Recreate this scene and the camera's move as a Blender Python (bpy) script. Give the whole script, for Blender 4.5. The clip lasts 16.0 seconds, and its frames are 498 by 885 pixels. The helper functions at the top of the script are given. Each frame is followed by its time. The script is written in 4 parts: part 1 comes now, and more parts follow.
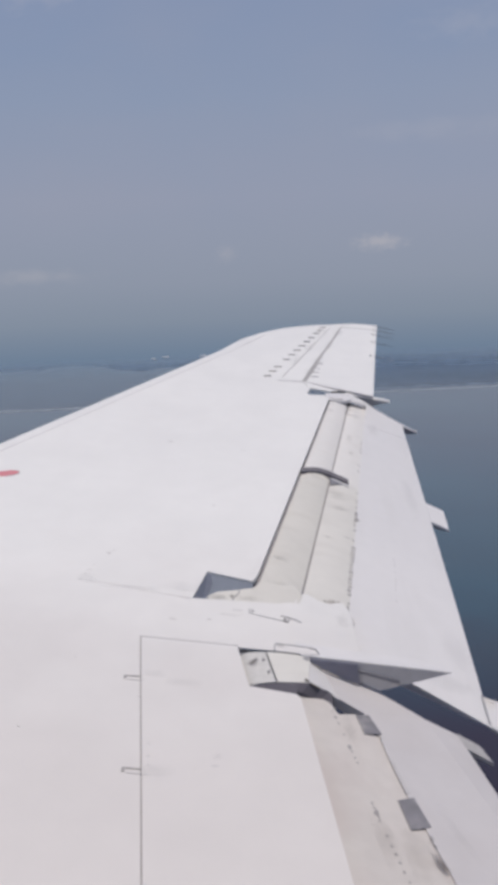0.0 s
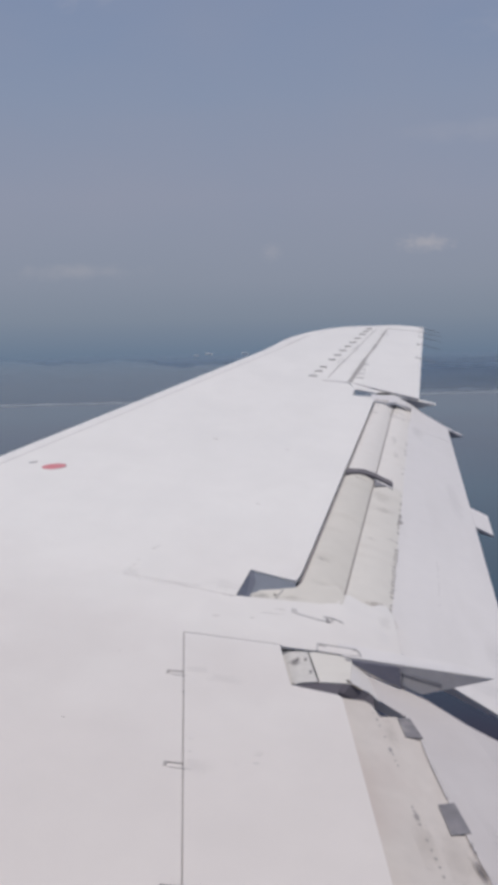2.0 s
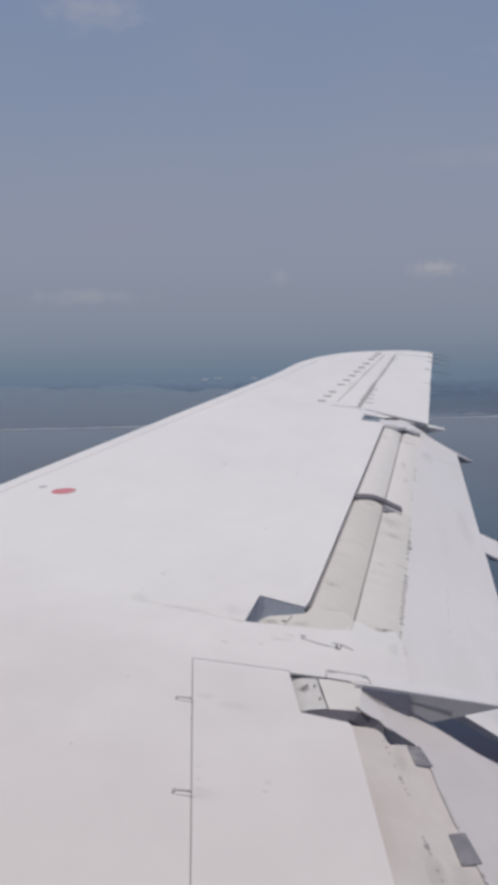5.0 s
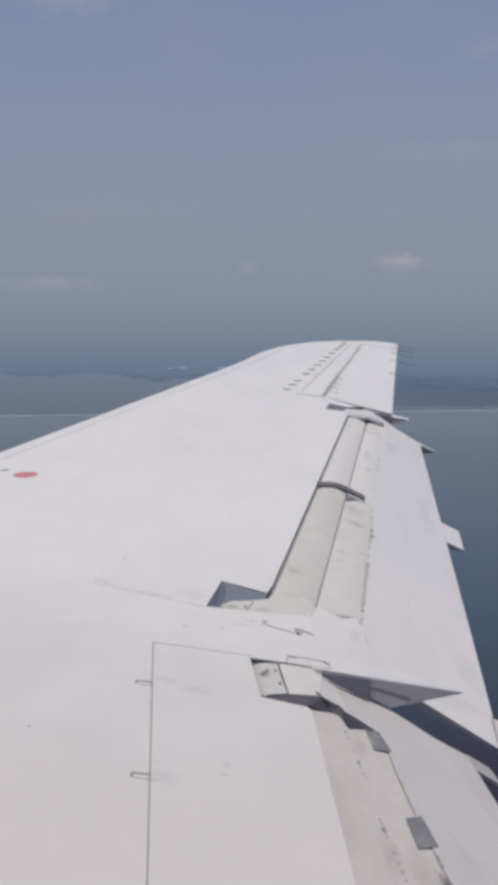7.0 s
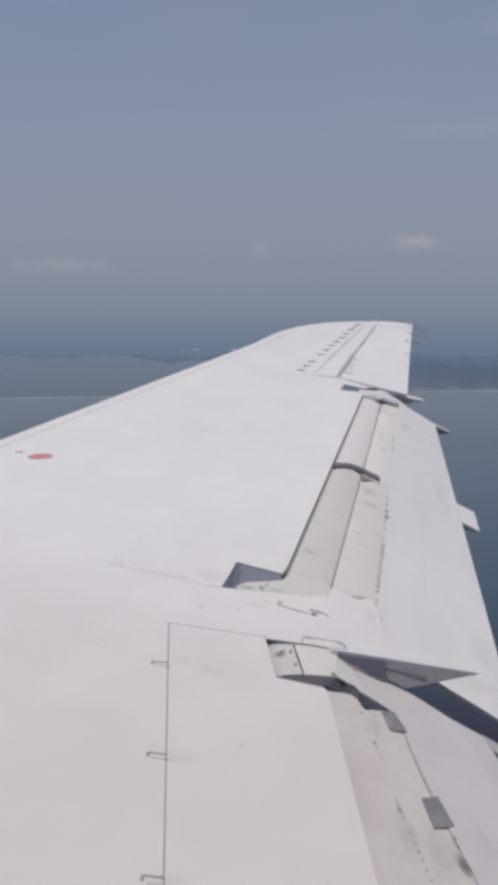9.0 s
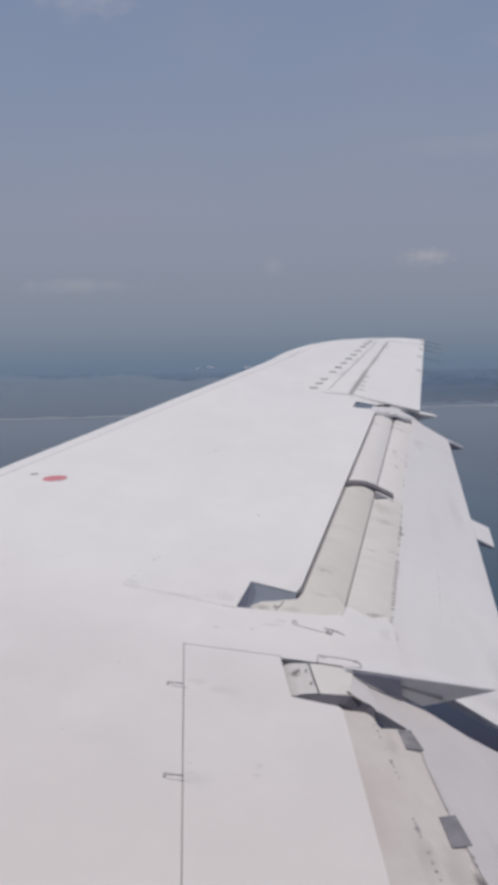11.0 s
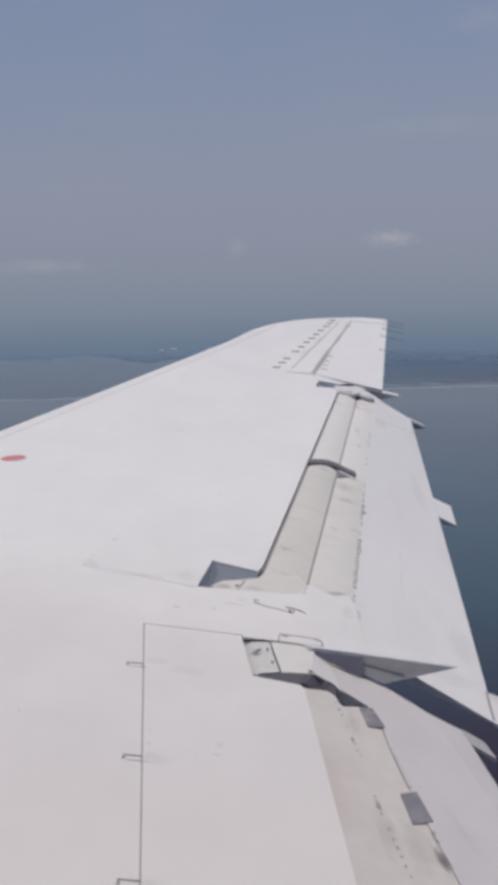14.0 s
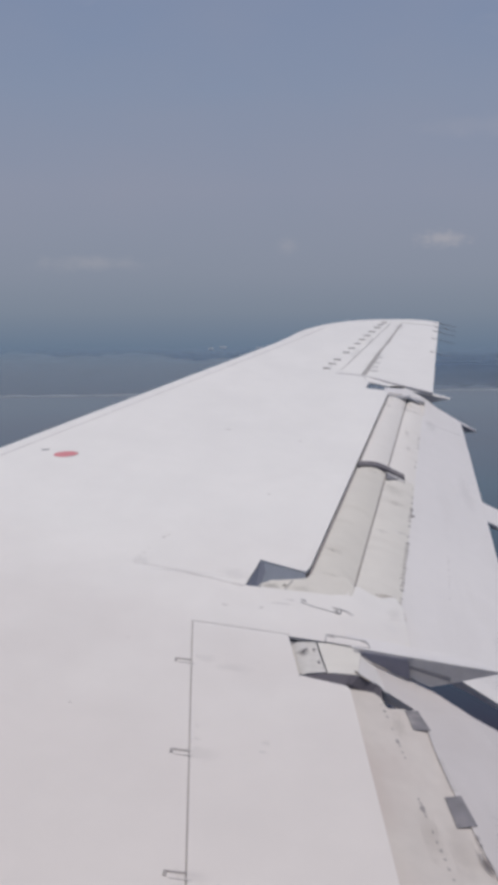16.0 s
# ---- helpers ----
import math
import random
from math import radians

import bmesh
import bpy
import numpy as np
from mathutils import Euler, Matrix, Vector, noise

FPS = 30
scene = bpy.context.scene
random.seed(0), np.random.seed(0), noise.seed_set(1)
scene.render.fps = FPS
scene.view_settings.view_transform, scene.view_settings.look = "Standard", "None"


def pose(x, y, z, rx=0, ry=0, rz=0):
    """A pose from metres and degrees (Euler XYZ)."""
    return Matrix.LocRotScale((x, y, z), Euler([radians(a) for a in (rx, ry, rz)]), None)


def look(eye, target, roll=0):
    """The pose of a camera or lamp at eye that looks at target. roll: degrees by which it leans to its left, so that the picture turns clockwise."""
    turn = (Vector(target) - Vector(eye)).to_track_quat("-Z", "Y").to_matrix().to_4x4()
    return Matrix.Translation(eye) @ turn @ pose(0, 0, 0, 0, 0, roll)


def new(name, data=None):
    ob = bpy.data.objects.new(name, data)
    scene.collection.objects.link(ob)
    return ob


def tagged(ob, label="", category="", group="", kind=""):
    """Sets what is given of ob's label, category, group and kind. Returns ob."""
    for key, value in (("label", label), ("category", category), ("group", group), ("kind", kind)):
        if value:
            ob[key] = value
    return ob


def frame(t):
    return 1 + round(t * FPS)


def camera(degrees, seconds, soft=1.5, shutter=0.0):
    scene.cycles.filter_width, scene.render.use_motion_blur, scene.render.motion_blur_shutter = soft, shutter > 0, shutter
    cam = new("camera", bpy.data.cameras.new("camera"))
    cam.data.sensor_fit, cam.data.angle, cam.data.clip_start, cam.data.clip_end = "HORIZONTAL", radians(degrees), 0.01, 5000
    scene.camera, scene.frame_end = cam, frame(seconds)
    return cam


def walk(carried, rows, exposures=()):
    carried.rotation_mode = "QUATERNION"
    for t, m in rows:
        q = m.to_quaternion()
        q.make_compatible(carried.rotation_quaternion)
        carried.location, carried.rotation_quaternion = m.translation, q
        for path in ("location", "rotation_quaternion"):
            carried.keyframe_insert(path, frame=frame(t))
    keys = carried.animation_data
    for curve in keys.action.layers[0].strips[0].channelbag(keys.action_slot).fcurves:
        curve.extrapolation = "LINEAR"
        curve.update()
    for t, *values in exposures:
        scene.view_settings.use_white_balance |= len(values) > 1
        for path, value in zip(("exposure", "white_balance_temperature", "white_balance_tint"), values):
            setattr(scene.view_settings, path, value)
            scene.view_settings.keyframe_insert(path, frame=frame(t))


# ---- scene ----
# The airframe has its own axes: x aft, y outboard along the wing, z up from the wing's upper skin.
# It flies nose up and banked over the sea.
ALTITUDE = 100.0
up = Vector((math.tan(radians(-6.2)), math.tan(radians(11.4)), 1)).normalized()
AIRFRAME = Matrix.Translation((0, 0, ALTITUDE)) @ up.rotation_difference(Vector((0, 0, 1))).to_matrix().to_4x4()

cam = camera(28.24, 16.0, soft=5.6)
# seconds, place in the airframe's axes, then yaw, pitch, roll in degrees
PATH = [
    (0.0, 0.013, -0.010, 2.311, -1.02, -17.77, 4.19),
    (0.5, 0.012, -0.013, 2.310, -1.18, -18.33, 4.99),
    (1.0, -0.012, -0.019, 2.316, 0.80, -18.29, 4.69),
    (1.5, -0.019, -0.029, 2.328, 1.48, -17.82, 4.82),
    (2.0, -0.022, -0.026, 2.318, 1.41, -18.05, 4.92),
    (2.5, -0.026, -0.035, 2.322, 1.89, -17.90, 4.74),
    (3.0, -0.030, -0.038, 2.324, 2.22, -17.32, 4.49),
    (3.5, -0.008, -0.031, 2.321, 2.12, -17.07, 4.33),
    (4.0, -0.035, -0.052, 2.340, 1.98, -15.92, 4.45),
    (4.2, -0.035, -0.051, 2.337, 2.03, -16.00, 4.73),
    (6.3, -0.002, 0.021, 2.270, 1.99, -17.59, 4.88),
    (6.5, -0.001, 0.024, 2.257, 0.49, -17.24, 5.40),
    (7.0, -0.020, -0.025, 2.296, -0.13, -17.05, 6.32),
    (7.5, -0.034, -0.031, 2.302, -0.23, -17.27, 6.81),
    (8.0, -0.004, -0.006, 2.295, 0.43, -17.34, 5.42),
    (8.5, -0.022, -0.003, 2.278, 0.60, -17.73, 5.81),
    (8.7, -0.025, -0.005, 2.280, 0.56, -18.19, 6.02),
    (10.8, 0.002, -0.047, 2.329, 1.23, -17.44, 4.43),
    (11.0, -0.014, -0.030, 2.309, 1.57, -17.29, 4.81),
    (11.5, 0.010, -0.001, 2.273, 0.04, -17.51, 5.62),
    (12.0, -0.003, -0.004, 2.292, -0.06, -17.64, 5.47),
    (12.5, 0.000, 0.000, 2.300, 0.00, -18.00, 5.10),
    (13.0, 0.010, 0.012, 2.285, -0.29, -17.86, 4.32),
    (13.5, 0.007, 0.005, 2.294, -0.01, -17.66, 4.68),
    (14.0, 0.006, 0.019, 2.273, -0.67, -18.15, 5.33),
    (14.5, 0.010, 0.010, 2.285, -1.39, -17.82, 4.95),
    (15.0, 0.004, 0.011, 2.279, -1.07, -18.16, 5.34),
    (15.5, -0.021, -0.016, 2.291, 0.07, -18.59, 6.03),
    (16.0, -0.013, -0.019, 2.293, 2.17, -18.47, 5.56),
]


def held(x, y, z, yaw, pitch, roll):
    return AIRFRAME @ pose(x, y, z, 0, 0, yaw) @ pose(0, 0, 0, 90 + pitch) @ pose(0, 0, 0, 0, 0, roll)


EXPOSURE = [(0.0, 0.20), (1.0, 0.20), (2.0, 0.08), (3.0, 0.03), (16.0, 0.03)]
walk(cam, [(r[0], held(*r[1:])) for r in PATH], [(t, v, 6930, 11) for t, v in EXPOSURE])

# ---- light ----
SUN_EL, SUN_AZ = 80.0, 135.0  # degrees; azimuth from +y towards +x
world = bpy.data.worlds.new("sky")
scene.world = world
world.use_nodes = True
wn, wl = world.node_tree.nodes, world.node_tree.links
wn.clear()
sky = wn.new("ShaderNodeTexSky")
sky.sky_type, sky.sun_disc = "NISHITA", False
sky.sun_elevation, sky.sun_rotation = radians(SUN_EL), radians(SUN_AZ)
sky.air_density, sky.dust_density, sky.ozone_density = 1.0, 2.0, 1.5
tex = wn.new("ShaderNodeTexCoord")
sep = wn.new("ShaderNodeSeparateXYZ")
wl.new(tex.outputs["Generated"], sep.inputs[0])
ramp = wn.new("ShaderNodeValToRGB")
rng = wn.new("ShaderNodeMapRange")
rng.inputs["From Min"].default_value, rng.inputs["From Max"].default_value = -0.10, 0.40
wl.new(sep.outputs["Z"], rng.inputs["Value"])
wl.new(rng.outputs[0], ramp.inputs[0])
HAZE = [(-0.10, (0.130, 0.195, 0.290)), (-0.022, (0.140, 0.206, 0.308)), (0.012, (0.198, 0.253, 0.345)), (0.05, (0.229, 0.275, 0.374)),
        (0.13, (0.252, 0.293, 0.408)), (0.22, (0.226, 0.287, 0.424)), (0.32, (0.190, 0.262, 0.425)), (0.40, (0.175, 0.25, 0.43))]
els = ramp.color_ramp.elements
while len(els) < len(HAZE):
    els.new(0.5)
for e, (z, col) in zip(els, HAZE):
    e.position, e.color = (z + 0.10) / 0.5, (*col, 1)
scl = wn.new("ShaderNodeVectorMath")
scl.operation = "SCALE"
scl.inputs["Scale"].default_value = 0.05
wl.new(sky.outputs[0], scl.inputs[0])
mixc = wn.new("ShaderNodeMix")
mixc.data_type = "RGBA"
mixc.inputs[0].default_value = 0.9
wl.new(scl.outputs[0], mixc.inputs[6])
wl.new(ramp.outputs[0], mixc.inputs[7])
# thin uneven haze drifting across the sky
veil, veil_map = wn.new("ShaderNodeTexNoise"), wn.new("ShaderNodeMapping")
veil_map.inputs["Scale"].default_value = (1.0, 1.0, 2.2)
veil.inputs["Scale"].default_value, veil.inputs["Detail"].default_value = 5.0, 3.0
wl.new(tex.outputs["Generated"], veil_map.inputs[0])
wl.new(veil_map.outputs[0], veil.inputs["Vector"])
veil_rng = wn.new("ShaderNodeMapRange")
veil_rng.inputs["From Min"].default_value, veil_rng.inputs["From Max"].default_value = 0.35, 0.75
veil_rng.inputs["To Max"].default_value = 0.22
wl.new(veil.outputs[0], veil_rng.inputs["Value"])
veiled = wn.new("ShaderNodeMix")
veiled.data_type = "RGBA"
veiled.inputs[7].default_value = (0.285, 0.300, 0.385, 1)
low = wn.new("ShaderNodeMapRange")
low.inputs["From Min"].default_value, low.inputs["From Max"].default_value = 0.03, 0.12
fade = wn.new("ShaderNodeMath")
fade.operation = "MULTIPLY"
wl.new(sep.outputs["Z"], low.inputs["Value"])
wl.new(low.outputs[0], fade.inputs[0])
wl.new(veil_rng.outputs[0], fade.inputs[1])
wl.new(fade.outputs[0], veiled.inputs[0])
wl.new(mixc.outputs[2], veiled.inputs[6])
bg = wn.new("ShaderNodeBackground")
wo = wn.new("ShaderNodeOutputWorld")
wl.new(veiled.outputs[2], bg.inputs[0])
wl.new(bg.outputs[0], wo.inputs[0])

sun_data = bpy.data.lights.new("sun", "SUN")
sun_data.energy, sun_data.angle, sun_data.color = 2.0, radians(8.0), (1.0, 0.935, 0.87)
sun = new("sun", sun_data)
a, e = radians(SUN_AZ), radians(SUN_EL)
sun.matrix_world = look((math.sin(a) * math.cos(e) * 200, math.cos(a) * math.cos(e) * 200, math.sin(e) * 200 + ALTITUDE), (0, 0, ALTITUDE))


# ---- materials ----
def material(name, base, rough, var=0.05, small=9.0, large=1.2, tint=(1, 1, 1), bump=0.0, metal=0.0, stain=None, stain_at=0.62, spec=0.5, stain_soft=0.16, stain_scale=(0.8, 0.55, 1)):
    """A surface with fine grain, broad unevenness and, where stain is given, dirt in patches."""
    m = bpy.data.materials.new(name)
    m.use_nodes = True
    n, l = m.node_tree.nodes, m.node_tree.links
    p = n["Principled BSDF"]
    p.inputs["Roughness"].default_value, p.inputs["Metallic"].default_value = rough, metal
    p.inputs["Specular IOR Level"].default_value = spec
    co = n.new("ShaderNodeTexCoord")
    na, nb = n.new("ShaderNodeTexNoise"), n.new("ShaderNodeTexNoise")
    for q, s, d in ((na, large, 4), (nb, small, 6)):
        q.inputs["Scale"].default_value, q.inputs["Detail"].default_value = s, d
        l.new(co.outputs["Object"], q.inputs["Vector"])
    lo = [max(0, v * (1 - var * 1.6)) for v in base]
    hi = [min(1, v * (1 + var) * t) for v, t in zip(base, tint)]
    r1 = n.new("ShaderNodeValToRGB")
    r1.color_ramp.elements[0].position, r1.color_ramp.elements[1].position = 0.3, 0.7
    r1.color_ramp.elements[0].color, r1.color_ramp.elements[1].color = (*lo, 1), (*hi, 1)
    add = n.new("ShaderNodeMath")
    add.operation = "MULTIPLY_ADD"
    add.inputs[1].default_value = 0.45
    l.new(nb.outputs[0], add.inputs[0])
    half = n.new("ShaderNodeMath")
    half.operation = "MULTIPLY"
    half.inputs[1].default_value = 0.55
    l.new(na.outputs[0], half.inputs[0])
    l.new(half.outputs[0], add.inputs[2])
    l.new(add.outputs[0], r1.inputs[0])
    col = r1.outputs[0]
    if stain:
        ns = n.new("ShaderNodeTexNoise")
        ns.inputs["Scale"].default_value, ns.inputs["Detail"].default_value = 3.1, 8
        mp = n.new("ShaderNodeMapping")
        mp.inputs["Scale"].default_value = stain_scale
        l.new(co.outputs["Object"], mp.inputs[0])
        l.new(mp.outputs[0], ns.inputs["Vector"])
        rs = n.new("ShaderNodeMapRange")
        rs.inputs["From Min"].default_value, rs.inputs["From Max"].default_value = stain_at, stain_at + stain_soft
        l.new(ns.outputs[0], rs.inputs["Value"])
        mx = n.new("ShaderNodeMix")
        mx.data_type = "RGBA"
        mx.inputs[7].default_value = (*stain, 1)
        l.new(rs.outputs[0], mx.inputs[0])
        l.new(col, mx.inputs[6])
        col = mx.outputs[2]
    l.new(col, p.inputs["Base Color"])
    if bump:
        b = n.new("ShaderNodeBump")
        b.inputs["Strength"].default_value, b.inputs["Distance"].default_value = bump, 0.02
        l.new(nb.outputs[0], b.inputs["Height"])
        l.new(b.outputs[0], p.inputs["Normal"])
    rr = n.new("ShaderNodeMapRange")
    rr.inputs["To Min"].default_value, rr.inputs["To Max"].default_value = rough * 0.85, min(1, rough * 1.2)
    l.new(na.outputs[0], rr.inputs["Value"])
    l.new(rr.outputs[0], p.inputs["Roughness"])
    return m


def skin_paint(name, clean, root_shade, rough):
    """White skin paint: full white outboard, painted darker inboard for the fuselage's shade at the root, the two
    meeting along a ragged soft line.
    """
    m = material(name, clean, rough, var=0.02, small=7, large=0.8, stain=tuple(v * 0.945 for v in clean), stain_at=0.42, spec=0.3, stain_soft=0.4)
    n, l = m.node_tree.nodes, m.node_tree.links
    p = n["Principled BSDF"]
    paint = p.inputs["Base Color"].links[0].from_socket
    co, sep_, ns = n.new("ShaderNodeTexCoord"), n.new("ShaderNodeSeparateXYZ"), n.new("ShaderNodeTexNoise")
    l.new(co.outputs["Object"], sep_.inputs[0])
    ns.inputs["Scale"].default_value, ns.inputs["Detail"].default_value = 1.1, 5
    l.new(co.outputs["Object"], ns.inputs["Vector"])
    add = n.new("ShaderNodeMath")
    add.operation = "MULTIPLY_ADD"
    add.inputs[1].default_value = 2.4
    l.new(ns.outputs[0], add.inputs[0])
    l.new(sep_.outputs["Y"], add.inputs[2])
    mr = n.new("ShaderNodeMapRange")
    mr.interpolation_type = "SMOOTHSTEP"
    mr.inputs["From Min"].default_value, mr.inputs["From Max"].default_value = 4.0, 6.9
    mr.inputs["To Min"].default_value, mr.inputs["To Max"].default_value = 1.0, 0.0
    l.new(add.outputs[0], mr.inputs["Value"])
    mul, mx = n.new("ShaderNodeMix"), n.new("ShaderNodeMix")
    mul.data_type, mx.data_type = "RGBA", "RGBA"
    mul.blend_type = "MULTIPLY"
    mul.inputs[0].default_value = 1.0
    mul.inputs[7].default_value = (*(g / c for g, c in zip(root_shade, clean)), 1)
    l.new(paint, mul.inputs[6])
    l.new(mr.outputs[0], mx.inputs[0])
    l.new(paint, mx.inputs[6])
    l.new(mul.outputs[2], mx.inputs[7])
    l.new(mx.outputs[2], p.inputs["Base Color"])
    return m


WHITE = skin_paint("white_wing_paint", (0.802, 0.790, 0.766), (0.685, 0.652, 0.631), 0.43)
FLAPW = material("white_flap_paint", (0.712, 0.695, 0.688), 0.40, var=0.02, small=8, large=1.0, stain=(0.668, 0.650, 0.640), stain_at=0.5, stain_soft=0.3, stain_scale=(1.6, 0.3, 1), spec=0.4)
# inboard flap: soiled, with the shade on its tilted face put into a darker base
ROOTW = material("soiled_shade_toned_white", (0.580, 0.556, 0.556), 0.5, var=0.03, small=9, large=1.3, stain=(0.535, 0.505, 0.50), stain_at=0.48, spec=0.3, stain_soft=0.3)
NOSE = material("pale_flap_nose_paint", (0.680, 0.660, 0.618), 0.5, var=0.03, small=14, large=2.0, stain=(0.622, 0.598, 0.555), stain_at=0.52, spec=0.25, stain_soft=0.22, stain_scale=(0.5, 2.6, 1))
WORN = material("worn_grey_brown_paint", (0.35, 0.33, 0.33), 0.7, var=0.12, small=25, large=3)
GAP = material("grey_gap_paint", (0.160, 0.150, 0.165), 0.7, var=0.14, small=20, large=3)
GAP_SHADE = material("purple_grey_gap_shade", (0.118, 0.111, 0.130), 0.8, var=0.06, small=20, large=3, spec=0.2)
DIRT = material("brown_dirt", (0.58, 0.545, 0.505), 0.8, var=0.12, small=50, large=8)
BEIGE = material("bare_vane_paint", (0.655, 0.632, 0.583), 0.5, var=0.035, small=14, large=2.0, stain=(0.598, 0.572, 0.522), stain_at=0.54, spec=0.25, stain_soft=0.22, stain_scale=(0.7, 1.8, 1))
CLEANVANE = material("pale_vane_paint", (0.738, 0.716, 0.688), 0.5, var=0.025, small=14, large=2.0, stain=(0.690, 0.664, 0.630), stain_at=0.54, spec=0.25, stain_soft=0.25, stain_scale=(0.7, 1.8, 1))
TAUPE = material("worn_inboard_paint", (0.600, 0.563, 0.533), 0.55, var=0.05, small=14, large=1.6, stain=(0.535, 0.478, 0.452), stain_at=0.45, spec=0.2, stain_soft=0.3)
METAL = material("dull_metal", (0.60, 0.585, 0.56), 0.7, var=0.10, small=30, large=4, metal=0.0, stain=(0.40, 0.38, 0.36), stain_at=0.58)
DARK = material("dark_joint_and_shade", (0.24, 0.24, 0.26), 0.7, var=0.15, small=20, large=3)
NAVY = material("dark_blue_gap_shade", (0.235, 0.235, 0.285), 0.7, var=0.12, small=20, large=3)
GAP_FILL = material("purple_grey_gap_fill", (0.285, 0.262, 0.268), 0.8, var=0.12, small=25, large=3)
STREAK_SHADE = material("light_grey_streak_and_shade", (0.44, 0.43, 0.43), 0.7, var=0.15, small=25, large=3)
# for joints, and for fairing sides painted as if in shade
SHADE = material("grey_sealant_and_shade", (0.30, 0.30, 0.32), 0.7, var=0.08, small=20, large=3)
PATCH = material("grey_plate", (0.235, 0.230, 0.250), 0.8, var=0.14, small=22, large=6, stain=(0.31, 0.30, 0.31), stain_at=0.52, stain_scale=(4, 4, 1), spec=0.2)
# the wedge's side, its shade put into the grey
PLATE = material("stained_grey_side_shade", (0.57, 0.555, 0.55), 0.6, var=0.08, small=25, large=4, stain=(0.40, 0.39, 0.39))
GRIME = material("grime", (0.20, 0.18, 0.16), 0.8, var=0.2, small=60, large=9)
HULL = material("pale_grey_hull_paint", (0.50, 0.50, 0.51), 0.5, var=0.05, small=6, large=0.7)
RED = material("red_marking", (0.67, 0.235, 0.26), 0.5, var=0.06, small=40, large=8)
RUBBER = material("black_rubber", (0.14, 0.14, 0.15), 0.7, var=0.1)


SOOTY = material("sooty_seal", (0.40, 0.385, 0.38), 0.8, var=0.16, small=22, large=3, stain=(0.62, 0.60, 0.59), stain_at=0.56)
BROWN = material("brown_joint", (0.40, 0.37, 0.345), 0.8, var=0.2, small=40, large=6)
PALEGREY = material("faint_grey_line", (0.56, 0.54, 0.54), 0.7, var=0.12, small=30, large=5)


def film_material(name, base, most):
    """A thin film of dirt that thins out towards the rim of its patch, broken up by fine noise."""
    m = bpy.data.materials.new(name)
    m.use_nodes = True
    n, l = m.node_tree.nodes, m.node_tree.links
    p = n["Principled BSDF"]
    p.inputs["Base Color"].default_value, p.inputs["Roughness"].default_value = (*base, 1), 0.8
    p.inputs["Specular IOR Level"].default_value = 0.1
    co, mp, ln = n.new("ShaderNodeTexCoord"), n.new("ShaderNodeMapping"), n.new("ShaderNodeVectorMath")
    mp.inputs["Location"].default_value, mp.inputs["Scale"].default_value = (-1, -1, 0), (2, 2, 0)
    ln.operation = "LENGTH"
    l.new(co.outputs["Generated"], mp.inputs[0])
    l.new(mp.outputs[0], ln.inputs[0])
    ns = n.new("ShaderNodeTexNoise")
    ns.inputs["Scale"].default_value, ns.inputs["Detail"].default_value = 22.0, 6
    l.new(co.outputs["Object"], ns.inputs["Vector"])
    add = n.new("ShaderNodeMath")
    add.operation = "MULTIPLY_ADD"
    add.inputs[1].default_value = -0.9
    l.new(ns.outputs[0], add.inputs[0])
    l.new(ln.outputs["Value"], add.inputs[2])
    mr = n.new("ShaderNodeMapRange")
    mr.interpolation_type = "SMOOTHSTEP"
    mr.inputs["From Min"].default_value, mr.inputs["From Max"].default_value = -0.45, 0.40
    mr.inputs["To Min"].default_value, mr.inputs["To Max"].default_value = most, 0.0
    l.new(add.outputs[0], mr.inputs["Value"])
    tr, mx = n.new("ShaderNodeBsdfTransparent"), n.new("ShaderNodeMixShader")
    l.new(mr.outputs[0], mx.inputs[0])
    l.new(tr.outputs[0], mx.inputs[1])
    l.new(p.outputs[0], mx.inputs[2])
    l.new(mx.outputs[0], n["Material Output"].inputs["Surface"])
    return m


GREYFILM = film_material("grey_dirt_film", (0.36, 0.35, 0.37), 0.07)
BROWNFILM = film_material("brown_dirt_film", (0.36, 0.30, 0.26), 0.12)
MIDFILM = film_material("grimy_film", (0.22, 0.20, 0.19), 0.26)
DARKFILM = film_material("dark_soot_film", (0.17, 0.155, 0.16), 0.48)


# ---- building helpers ----
def part(name, bm, mat, parent=None, label="", kind="", smooth=False):
    bmesh.ops.recalc_face_normals(bm, faces=bm.faces)
    if smooth:
        for f in bm.faces:
            f.smooth = True
        for ed in bm.edges:
            if len(ed.link_faces) == 2 and ed.calc_face_angle(0) > radians(35):
                ed.smooth = False
    me = bpy.data.meshes.new(name)
    bm.to_mesh(me)
    bm.free()
    if mat:
        me.materials.append(mat)
    ob = new(name, me)
    ob.parent = parent
    return tagged(ob, label, kind=kind)


def prism(outline, top, bottom, bevel=0.0, bm=None):
    """A slab over an outline of (x, y); top and bottom are heights or functions of x and y."""
    bm = bm or bmesh.new()
    zt = top if callable(top) else (lambda x, y: top)
    zb = bottom if callable(bottom) else (lambda x, y: bottom)
    tv = [bm.verts.new((x, y, zt(x, y))) for x, y in outline]
    bv = [bm.verts.new((x, y, zb(x, y))) for x, y in outline]
    faces = [bm.faces.new(tv), bm.faces.new(bv[::-1])]
    for i in range(len(outline)):
        j = (i + 1) % len(outline)
        bm.faces.new((tv[j], tv[i], bv[i], bv[j]))
    if bevel:
        edges = list(faces[0].edges)
        bmesh.ops.bevel(bm, geom=edges, offset=bevel, segments=2, affect="EDGES", profile=0.5)
    return bm


